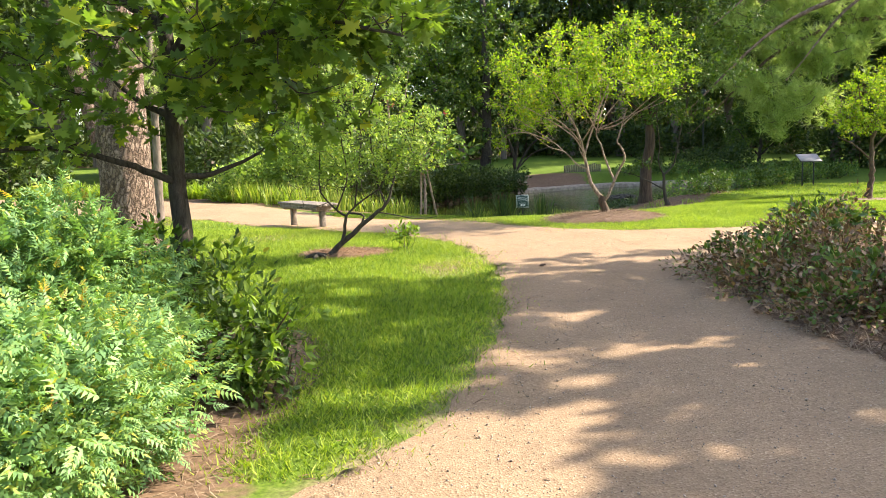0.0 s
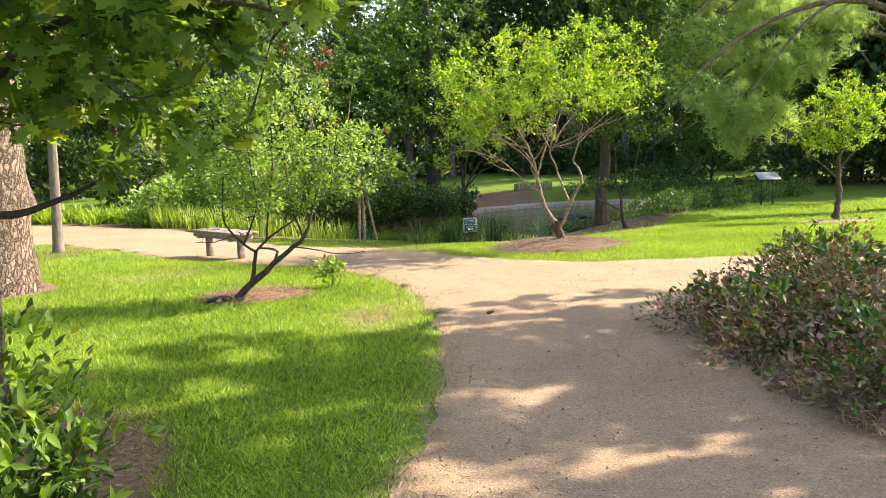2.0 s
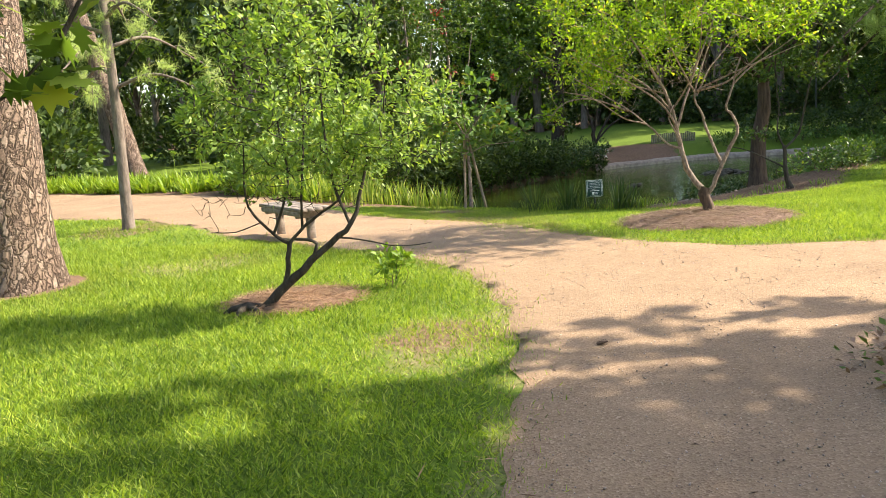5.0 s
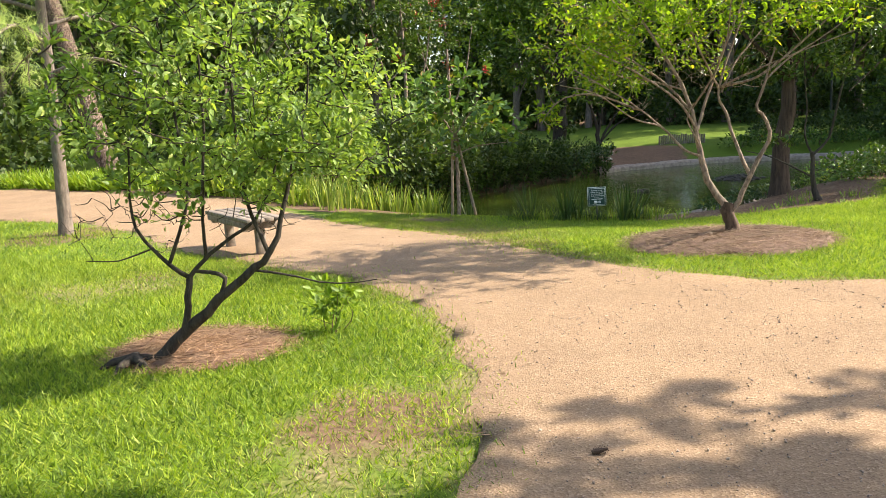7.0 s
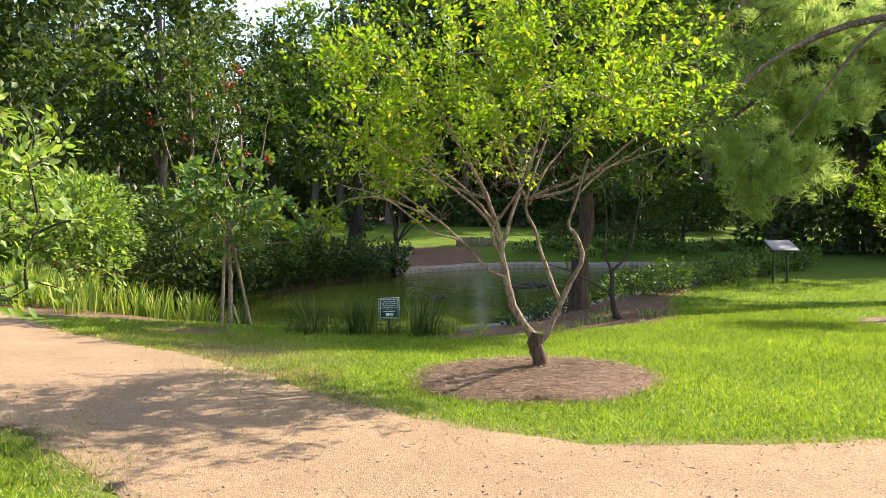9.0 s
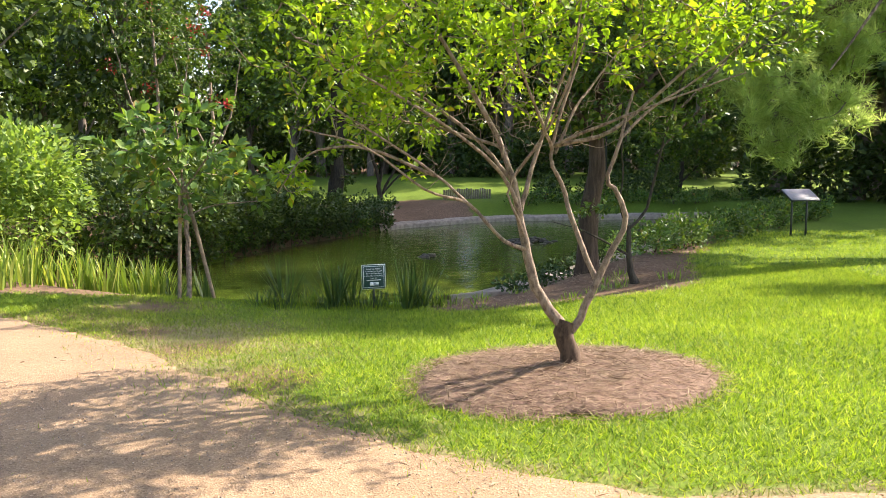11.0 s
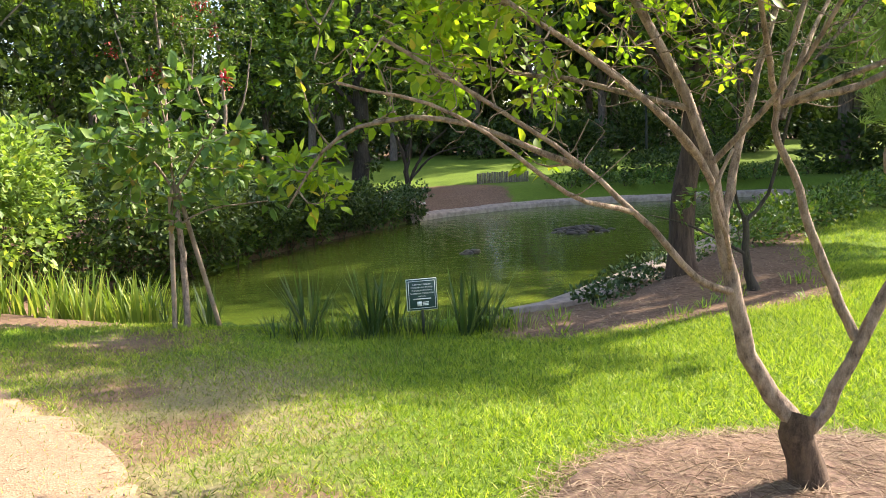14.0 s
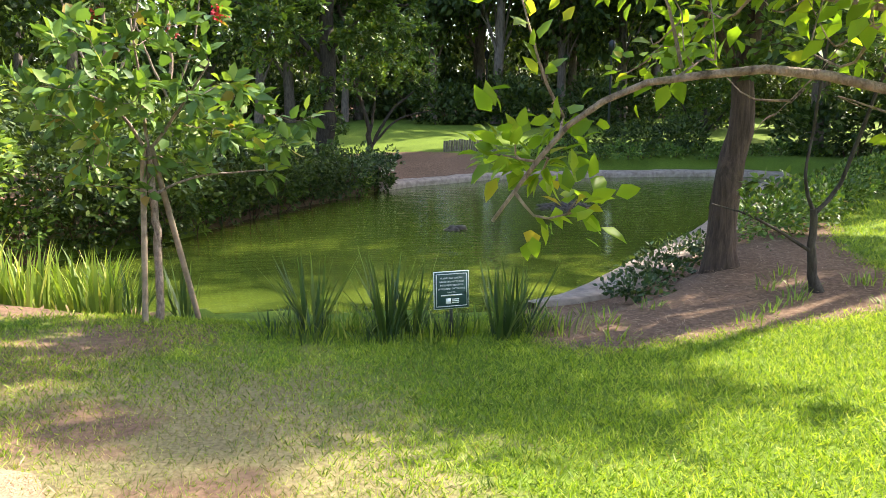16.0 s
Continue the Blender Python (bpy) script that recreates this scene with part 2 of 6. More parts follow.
def ground_material():
    """Turf, thinning to dry turf and bare needle-strewn soil by the plan's masks."""
    mat, t, bsdf = material("turf_and_soil")
    big, fine = noise_of(t, 0.7, 4), noise_of(t, 38, 4)
    green = ramp(t, fine, [(0.25, (0.045, 0.075, 0.012)), (0.55, (0.105, 0.155, 0.019)), (0.8, (0.165, 0.21, 0.033))])
    dry = ramp(t, fine, [(0.3, (0.11, 0.085, 0.045)), (0.55, (0.2, 0.17, 0.085)), (0.75, (0.3, 0.25, 0.14))])
    soil = ramp(t, noise_of(t, 22, 6, 0.7), [(0.3, (0.075, 0.045, 0.03)), (0.6, (0.19, 0.12, 0.08)), (0.8, (0.29, 0.2, 0.14))])
    a = t.nodes.new("ShaderNodeAttribute")
    a.attribute_name = "dry"
    b = t.nodes.new("ShaderNodeAttribute")
    b.attribute_name = "soil"

    def edge(att, scale):
        m = t.nodes.new("ShaderNodeMath")
        m.operation = "ADD"
        t.links.new(att.outputs["Fac"], m.inputs[0])
        t.links.new(noise_of(t, scale, 4), m.inputs[1])
        return ramp(t, m.outputs[0], [(0.72, (0, 0, 0)), (1.0, (1, 1, 1))])
    c = mixed(t, edge(a, 3.0), green, dry)
    c = mixed(t, edge(b, 4.0), c, soil)
    c = mixed(t, 1.0, c, ramp(t, big, [(0.3, (0.85, 0.87, 0.85)), (0.7, (1.1, 1.1, 1.05))]), "MULTIPLY")
    t.links.new(c, bsdf.inputs["Base Color"])
    bsdf.inputs["Roughness"].default_value = 0.95
    bsdf.inputs["Specular IOR Level"].default_value = 0.1
    bump(t, bsdf, fine, 0.4, 0.008)
    return mat


def water_material():
    mat, t, bsdf = material("green_pond_water")
    c = ramp(t, noise_of(t, 0.25, 3), [(0.3, (0.05, 0.074, 0.01)), (0.7, (0.1, 0.13, 0.016))])
    t.links.new(c, bsdf.inputs["Base Color"])
    bsdf.inputs["Roughness"].default_value = 0.04
    bsdf.inputs["IOR"].default_value = 1.33
    rip = noise_of(t, 3.0, 3, 0.5, (1.0, 2.6, 1.0))
    bump(t, bsdf, rip, 0.2, 0.05)
    return mat


GRAVEL, TURF, WATER = gravel_material(), ground_material(), water_material()
MULCH_RED = plain("reddish_pine_straw", (0.12, 0.066, 0.042), (0.27, 0.165, 0.11), 24, 0.95, 0, 0.006)
MULCH = plain("pine_straw_mulch", (0.11, 0.062, 0.045), (0.26, 0.162, 0.118), 24, 0.95, 0, 0.006)
STRAW_RED = leaf_material("reddish_needles", [(0, (0.13, 0.07, 0.045)), (0.5, (0.28, 0.165, 0.105)), (1, (0.44, 0.3, 0.21))], 0.1, 0.8, trans=(1, 1, 1))
STRAW = leaf_material("dry_needles", [(0, (0.12, 0.075, 0.055)), (0.5, (0.23, 0.155, 0.115)), (1, (0.4, 0.295, 0.225))], 0.1, 0.8, trans=(1, 1, 1))
CONCRETE = plain("weathered_concrete", (0.19, 0.145, 0.11), (0.36, 0.285, 0.225), 7, 0.9, 0, 0.01)
WOOD = plain("grey_weathered_wood", (0.12, 0.095, 0.075), (0.27, 0.22, 0.175), 14, 0.85, 0, 0.008)
STAKE = plain("raw_wood_stake", (0.17, 0.12, 0.08), (0.3, 0.225, 0.16), 16, 0.85, 0, 0.006)
STEEL = plain("dark_painted_steel", (0.012, 0.016, 0.014), (0.022, 0.026, 0.023), 30, 0.5)
SIGN_GREEN = plain("dark_green_sign_face", (0.008, 0.04, 0.032), (0.011, 0.05, 0.04), 12, 0.6)
SIGN_WHITE = plain("white_sign_paint", (0.72, 0.74, 0.72), (0.8, 0.8, 0.78), 12, 0.4)
PANEL = plain("pale_printed_panel", (0.16, 0.15, 0.17), (0.3, 0.28, 0.31), 6, 0.45)
ROCK = plain("wet_dark_rock", (0.016, 0.013, 0.01), (0.075, 0.06, 0.045), 9, 0.95, 0, 0.04)
PETAL = leaf_material("pink_petals", [(0, (0.6, 0.03, 0.08)), (1, (0.8, 0.12, 0.16))], 0.3, 0.6, trans=(1.2, 0.8, 0.8))
WHITE_PETAL = leaf_material("white_petals", [(0, (0.5, 0.52, 0.46)), (1, (0.8, 0.8, 0.75))], 0.2, 0.6, trans=(1, 1, 1))
OLD_RED = leaf_material("faded_red_petals", [(0, (0.3, 0.03, 0.03)), (1, (0.5, 0.08, 0.06))], 0.25, 0.6, trans=(1, 0.8, 0.8))


def plated_material(name):
    """Pine bark: long flat plates parted by dark furrows."""
    mat, t, bsdf = material(name)
    co = t.nodes.new("ShaderNodeTexCoord")
    mp = node(t, "ShaderNodeMapping", Scale=(1.0, 1.0, 0.38))
    t.links.new(co.outputs["Object"], mp.inputs[0])
    warp = mixed(t, 0.14, mp.outputs[0], noise_of(t, 9, 4))
    vor = node(t, "ShaderNodeTexVoronoi", Scale=21.0)
    vor.feature = "DISTANCE_TO_EDGE"
    cell = node(t, "ShaderNodeTexVoronoi", Scale=21.0)
    t.links.new(warp, vor.inputs[0])
    t.links.new(warp, cell.inputs[0])
    plate = ramp(t, cell.outputs["Color"], [(0.0, (0.15, 0.105, 0.08)), (0.5, (0.26, 0.19, 0.145)), (1.0, (0.36, 0.28, 0.225))])
    flaky = ramp(t, noise_of(t, 34, 5), [(0.3, (0.6, 0.58, 0.56)), (0.7, (1.15, 1.12, 1.1))])
    c = mixed(t, 1.0, plate, flaky, "MULTIPLY")
    furrow = ramp(t, vor.outputs["Distance"], [(0.0, (0.9, 0.9, 0.9)), (0.13, (0, 0, 0))])
    t.links.new(mixed(t, furrow, c, (0.07, 0.05, 0.038)), bsdf.inputs["Base Color"])
    bsdf.inputs["Roughness"].default_value = 0.95
    bsdf.inputs["Specular IOR Level"].default_value = 0.15
    bump(t, bsdf, ramp(t, vor.outputs["Distance"], [(0.0, (0, 0, 0)), (0.2, (1, 1, 1))]), 1.0, 0.03)
    return mat


BARK_DARK = bark_material("dark_oak_bark", (0.02, 0.016, 0.013), (0.085, 0.07, 0.055), 26)
BARK_PINE = plated_material("plated_pine_bark")
BARK_GREY = bark_material("grey_pine_bark", (0.07, 0.055, 0.045), (0.25, 0.2, 0.165), 16, (1, 1, 0.3), 0.02)
BARK_TAN = bark_material("mottled_tan_bark", (0.06, 0.04, 0.032), (0.43, 0.325, 0.255), 34, (1, 1, 0.4), 0.025)
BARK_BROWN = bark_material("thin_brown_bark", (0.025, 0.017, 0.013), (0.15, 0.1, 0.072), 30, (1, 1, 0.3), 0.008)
BARK_CYPRESS = bark_material("fibrous_cypress_bark", (0.028, 0.019, 0.014), (0.12, 0.08, 0.058), 22, (1, 1, 0.1), 0.03)

LEAF_OAK = leaf_material("oak_leaves", [(0, (0.07, 0.12, 0.03)), (0.6, (0.135, 0.225, 0.048)), (0.88, (0.21, 0.3, 0.055)), (1, (0.44, 0.45, 0.06))], 0.5)
LEAF_LIME = leaf_material("lime_leaves", [(0, (0.108, 0.189, 0.0198)), (0.55, (0.189, 0.306, 0.0264)), (0.9, (0.27, 0.367, 0.033)), (1, (0.346, 0.286, 0.055))], 0.58)
LEAF_MID = leaf_material("mid_green_leaves", [(0, (0.102, 0.179, 0.0225)), (0.6, (0.173, 0.275, 0.0324)), (1, (0.269, 0.36, 0.0436))], 0.45)
LEAF_CRAPE = leaf_material("crape_leaves", [(0, (0.0673, 0.133, 0.0366)), (0.7, (0.128, 0.227, 0.0533)), (0.95, (0.239, 0.312, 0.0582)), (1, (0.3, 0.187, 0.0665))], 0.35)
LEAF_FEATHER = leaf_material("feathery_leaves", [(0, (0.12, 0.23, 0.095)), (0.6, (0.2, 0.36, 0.15)), (0.93, (0.3, 0.43, 0.13)), (1, (0.46, 0.42, 0.09))], 0.35)
LEAF_TIP = leaf_material("yellow_orange_young_leaves", [(0, (0.3, 0.36, 0.05)), (0.6, (0.48, 0.42, 0.06)), (1, (0.55, 0.3, 0.09))], 0.4)
LEAF_SOFT = leaf_material("soft_grey_green_leaves", [(0, (0.115, 0.19, 0.052)), (0.6, (0.205, 0.31, 0.085)), (0.9, (0.3, 0.4, 0.11)), (1, (0.4, 0.44, 0.11))], 0.45)
LEAF_DARK = leaf_material("glossy_dark_leaves", [(0, (0.0398, 0.0783, 0.0165)), (0.7, (0.0795, 0.143, 0.0254)), (0.95, (0.147, 0.221, 0.0355)), (1, (0.265, 0.261, 0.0636))], 0.3, 0.5)
LEAF_RUSSET = leaf_material("russet_leaves", [(0, (0.11, 0.062, 0.042)), (0.4, (0.23, 0.138, 0.093)), (0.7, (0.44, 0.29, 0.21)), (0.74, (0.08, 0.13, 0.028)), (1, (0.17, 0.24, 0.045))], 0.2, 0.5)
LEAF_STRAP = leaf_material("strap_leaves", [(0, (0.118, 0.201, 0.0231)), (0.6, (0.213, 0.32, 0.0347)), (1, (0.332, 0.404, 0.0809))], 0.4)
LEAF_IRIS = leaf_material("iris_leaves", [(0, (0.0296, 0.0594, 0.0231)), (0.7, (0.0592, 0.107, 0.0347)), (1, (0.131, 0.166, 0.0462))], 0.25)
LEAF_REED = leaf_material("reed_leaves", [(0, (0.09, 0.15, 0.03)), (0.6, (0.2, 0.29, 0.05)), (1, (0.46, 0.46, 0.16))], 0.4)
NEEDLE = leaf_material("pine_needles", [(0, (0.26, 0.36, 0.15)), (0.6, (0.4, 0.51, 0.22)), (1, (0.52, 0.58, 0.31))], 0.6, trans=(1.3, 1.3, 0.8))
# extra dark green: the woods' deep shade is put into the leaf colour
LEAF_WOODS_SHADED = leaf_material("shaded_woodland_leaves", [(0, (0.03, 0.055, 0.016)), (0.6, (0.058, 0.097, 0.026)), (1, (0.12, 0.165, 0.04))], 0.3, patch=0.25)
LEAF_FAR = leaf_material("far_bright_leaves", [(0, (0.107, 0.18, 0.0288)), (0.6, (0.191, 0.284, 0.0449)), (1, (0.281, 0.37, 0.0562))], 0.4, patch=0.4)
GRASS = leaf_material("grass_blades", [(0, (0.06, 0.115, 0.022)), (0.45, (0.205, 0.315, 0.038)), (0.8, (0.315, 0.405, 0.048)), (1, (0.43, 0.47, 0.12))], 0.42, 0.55, 0.8)
GRASS_DRY = leaf_material("dry_grass_blades", [(0, (0.1, 0.13, 0.03)), (0.5, (0.2, 0.2, 0.07)), (1, (0.36, 0.3, 0.16))], 0.3, 0.6, 0.9)

# ---- plan ----
def rounded(poly, times=2):
    p = np.array(poly, float)
    for _ in range(times):
        q = np.roll(p, -1, 0)
        p = np.stack([p * 0.75 + q * 0.25, p * 0.25 + q * 0.75], 1).reshape(-1, 2)
    return p


def inside(poly, x, y):
    res = np.zeros(np.shape(x), bool)
    for (x0, y0), (x1, y1) in zip(poly, np.roll(poly, -1, 0)):
        if y0 != y1:
            res ^= ((y0 > y) != (y1 > y)) & (x < (x1 - x0) * (y - y0) / (y1 - y0) + x0)
    return res


def nearest(poly, x, y):
    """Distance to a closed outline and the nearest place on it."""
    x, y = np.asarray(x, float), np.asarray(y, float)
    best, bx, by = np.full(x.shape, 1e9), np.zeros(x.shape), np.zeros(x.shape)
    for (x0, y0), (x1, y1) in zip(poly, np.roll(poly, -1, 0)):
        dx, dy = x1 - x0, y1 - y0
        u = np.clip(((x - x0) * dx + (y - y0) * dy) / max(dx * dx + dy * dy, 1e-9), 0, 1)
        px, py = x0 + u * dx, y0 + u * dy
        d = np.hypot(x - px, y - py)
        m = d < best
        best, bx, by = np.where(m, d, best), np.where(m, px, bx), np.where(m, py, by)
    return best, bx, by


PATH = rounded([(-1.3, -9), (-1.15, 0), (-1.1, 2.7), (-0.55, 3.4), (0.0, 4.2), (0.4, 5.8), (0.6, 7.4), (0.64, 9), (0.5, 10.3), (0.2, 11.4), (-0.3, 12.25), (-0.95, 13.05),
                (-1.8, 13.6), (-3.3, 14.8), (-5.3, 17.2), (-7.2, 18.3), (-10, 19), (-30, 24), (-32, 33), (-13.8, 26.3), (-10.9, 24.4), (-6.2, 21.9), (-2.9, 19), (-1.2, 17.3), (0.0, 15.6),
                (0.75, 14.1), (1.9, 12.9), (2.7, 12.3), (4.0, 12.15), (6.6, 12.15), (12, 12.6), (30, 14), (30, 10.2), (12, 10.0), (7, 10.5), (4.4, 10.8), (3.8, 9.5),
                (2.85, 8.3), (2.55, 7.3), (2.65, 6), (2.8, 4.9), (2.9, 3), (3.1, -9)])
POND = rounded([(-2.6, 22.0), (-0.25, 21.05), (1.6, 20.65), (3.35, 20.45), (4.6, 21.7), (7, 24.1), (8.3, 25.5), (10.6, 28.4), (13, 31), (14.9, 32.6), (13.3, 33.6), (10, 33.7), (7, 34),
                (5.2, 33.1), (3.5, 32.2), (2.0, 30.4), (0.7, 28.7), (-0.4, 27), (-1.0, 25.6), (-2.4, 24.6), (-3.2, 23.2)])
BED_RIGHT = rounded([(2.85, 8.3), (2.55, 7.3), (2.65, 6), (2.8, 4.9), (2.9, 3), (3.1, -3), (9, -3), (9, 9.9), (4.4, 10.7), (3.8, 9.5)])
BED_LEFT = rounded([(-1.1, 1.0), (-1.05, 3.4), (-0.95, 4.3), (-0.85, 5.0), (-1.0, 6.3), (-2.0, 7.0), (-4.5, 6.5), (-6, 4), (-6, 1)])
BANK = rounded([(2.7, 18.25), (4.0, 18.35), (5.6, 18.35), (6.3, 18.7), (6.75, 19.7), (7.0, 20.9), (8.6, 23.0), (11.6, 26.6), (15.5, 30.5), (15, 32), (12, 30), (8, 25.5), (4.6, 21.8), (3.2, 20.6), (2.6, 19.4)])
FAR_BED = rounded([(-3, 25), (0, 27), (2, 30.5), (3.6, 32.3), (6.2, 33.6), (6.3, 35.3), (4.2, 38.2), (0, 37), (-3, 33), (-8, 28), (-6, 24)])
LEFT_BED = rounded([(-13.8, 26.3), (-10.9, 24.5), (-6.2, 22.0), (-3.2, 19.6), (-1.6, 19.7), (-0.4, 19.9), (-0.6, 21.2), (-3.2, 22.2), (-2, 25), (-6, 27), (-14, 30)])
WATER_Z = -0.74
FX, FY = np.arange(-18, 18.05, 0.12), np.arange(-4, 36.05, 0.12)


def signed_field(poly):
    """Distance to an outline on a grid, negative within it, for quick look-up."""
    gx, gy = np.meshgrid(FX, FY)
    d, _, _ = nearest(poly, gx, gy)
    return np.where(inside(poly, gx, gy), -d, d)


def from_field(field, x, y):
    u, v = np.clip((x - FX[0]) / 0.12, 0, len(FX) - 1.001), np.clip((y - FY[0]) / 0.12, 0, len(FY) - 1.001)
    i, j = u.astype(int), v.astype(int)
    u, v = u - i, v - j
    return (field[j, i] * (1 - u) + field[j, i + 1] * u) * (1 - v) + (field[j + 1, i] * (1 - u) + field[j + 1, i + 1] * u) * v


PATH_FIELD, POND_FIELD = signed_field(PATH), signed_field(POND)
BED_FIELDS = [signed_field(p) for p in (POND, BED_RIGHT, BED_LEFT, BANK, LEFT_BED)]


def ripple(x, y, s):
    """A cheap uneven pattern between -1 and 1."""
    return (np.sin(x * s + 1.7 * np.sin(y * s * 0.7)) + np.sin(y * s * 1.3 + 1.9 * np.sin(x * s * 0.8 + 1)) + np.sin((x + y) * s * 2.1 + 2)) / 3


def step(a, b, x):
    u = np.clip((x - a) / (b - a), 0, 1)
    return u * u * (3 - 2 * u)


def height(x, y):
    x, y = np.asarray(x, float), np.asarray(y, float)
    dip = np.interp(x, [-8, -5, -2.5, 0, 2.5, 4, 6, 12], [0.04, 0.0, -0.2, -0.36, -0.45, -0.36, -0.22, -0.3])
    z = dip * step(14.3, 19.3, y)
    z = z + step(31, 52, y) * 0.35 + step(60, 140, y) * 1.5
    z = z + 0.012 * np.sin(x * 2.1 + 0.7 * y) * np.sin(y * 1.7) * step(0.2, 1.5, np.abs(y - 12))
    return z


def ground_height(x, y):
    """The ground with the pond's hollow."""
    d, _, _ = nearest(POND, x, y)
    z = height(x, y)
    rim = np.where(d < 1.5, (z * step(0.45, 1.5, d) + (-0.62) * (1 - step(0.45, 1.5, d))), z)
    return np.where(inside(POND, x, y), -0.62 - np.minimum(0.6, d * 0.9 + 0.1), rim)


def spread(lo, hi, fine_lo, fine_hi, fine, far):
    a = np.arange(fine_lo, fine_hi + fine, fine)
    left = fine_lo - np.cumsum(np.geomspace(fine, far, 30))
    right = a[-1] + np.cumsum(np.geomspace(fine, far, 30))
    return np.concatenate([left[::-1], a, right])


def grid_mesh(xs, ys):
    gx, gy = np.meshgrid(xs, ys)
    n, m = len(xs), len(ys)
    i = np.arange(m - 1)[:, None] * n + np.arange(n - 1)[None]
    return gx.ravel(), gy.ravel(), np.stack([i, i + 1, i + n + 1, i + n], -1).reshape(-1, 4)


def dryness(x, y):
    """How worn the turf is: along the path's edges and on the trodden corner."""
    d = np.abs(from_field(PATH_FIELD, x, y)) + np.maximum(0, np.abs(x) - 18) + np.maximum(0, y - 36)
    worn = np.exp(-((x - 0.0) / 1.5) ** 2 - ((y - 16.6) / 2.2) ** 2) * 0.78
    worn = np.maximum(worn, np.exp(-((x - 0.05) / 0.5) ** 2 - ((y - 9.4) / 0.9) ** 2) * 0.6)
    worn = np.maximum(worn, np.exp(-((x + 3.2) / 1.3) ** 2 - ((y - 12.9) / 1.0) ** 2) * 0.5)
    worn = np.maximum(worn, np.exp(-((x + 0.8) / 0.6) ** 2 - ((y - 19) / 0.5) ** 2) * 0.9)
    corner = np.exp(-((x - 0.3) / 2.0) ** 2 - ((y - 15.5) / 3.0) ** 2)
    return np.maximum(worn, np.exp(-d / (0.16 + 0.3 * corner)) * (0.62 + 0.15 * corner))


def build_ground():
    x, y, f = grid_mesh(spread(-1, 1, -16, 18, 0.22, 40), spread(-1, 1, -8, 42, 0.22, 40))
    z = ground_height(x, y)
    ob = whole("ground", Geo().add(np.stack([x, y, z], 1), f), TURF, "green park lawn with worn dry patches and bare soil under beds", "ground", "structure", smooth=True)
    soil = np.zeros(len(x))
    for bed in (BED_RIGHT, BED_LEFT, BANK, FAR_BED, LEFT_BED):
        d, _, _ = nearest(bed, x, y)
        soil = np.maximum(soil, np.where(inside(bed, x, y), np.minimum(1, 0.5 + d * 2), np.maximum(0, 0.5 - d * 2)))
    for cx, cy, r in ((-4.75, 11.8, 1.25), (-5.95, 16.6, 0.8), (-0.45, 19.6, 0.75), (-1.3, 18.5, 0.85), (-0.6, 17.1, 0.5), (0.2, 15.9, 0.45), (0.85, 14.6, 0.4), (-2.8, 13.9, 0.8), (0.1, 9.5, 0.45)):
        soil = np.maximum(soil, np.exp(-((x - cx) ** 2 + (y - cy) ** 2) / r ** 2) * 0.9)
    soil = np.maximum(soil, step(58, 66, y))
    for key, values in (("dry", dryness(x, y)), ("soil", soil)):
        ob.data.attributes.new(key, "FLOAT", "POINT").data.foreach_set("value", values.astype(np.float32))


def sheet(poly, cell, lift, edge_drop, x0, x1, y0, y1, shape=None):
    """A sheet over the ground within an outline, its rim drawn to the outline."""
    x, y, f = grid_mesh(np.arange(x0, x1 + cell, cell), np.arange(y0, y1 + cell, cell))
    ins = inside(poly, x, y)
    f = f[ins[f].any(1)]
    used, f = np.unique(f, return_inverse=True)
    f = f.reshape(-1, 4)
    x, y, ins = x[used], y[used], ins[used]
    _, bx, by = nearest(poly, x, y)
    jag = np.array([noise.noise((a * 2.5, b * 2.5, 3.1)) for a, b in zip(bx, by)]) * 0.13
    out = unit(np.stack([bx - x, by - y], 1) + 1e-9)
    x, y = np.where(ins, x, bx + out[:, 0] * jag), np.where(ins, y, by + out[:, 1] * jag)
    z = ground_height(x, y) + np.where(ins, lift, edge_drop)
    if shape is not None:
        z = z + shape(x, y)
    return Geo().add(np.stack([x, y, z], 1), f)


build_ground()


def ruts(x, y):
    return 0.006 * np.sin(x * 5 + np.sin(y * 1.3) * 2) * np.sin(y * 3.7 + x)


whole("path", sheet(PATH, 0.14, 0.016, 0.004, -18, 14, -8, 29, ruts), GRAVEL, "tan crushed granite footpath with ragged grassy edges", "path", "structure", smooth=True)

# pond water and its concrete rim
x, y, f = grid_mesh(np.arange(-4.4, 16.5, 0.5), np.arange(19.2, 35.5, 0.5))
whole("water", Geo().add(np.stack([x, y, np.full(len(x), WATER_Z)], 1), f), WATER, "still murky green pond water with small ripples", "water", "structure", smooth=True)


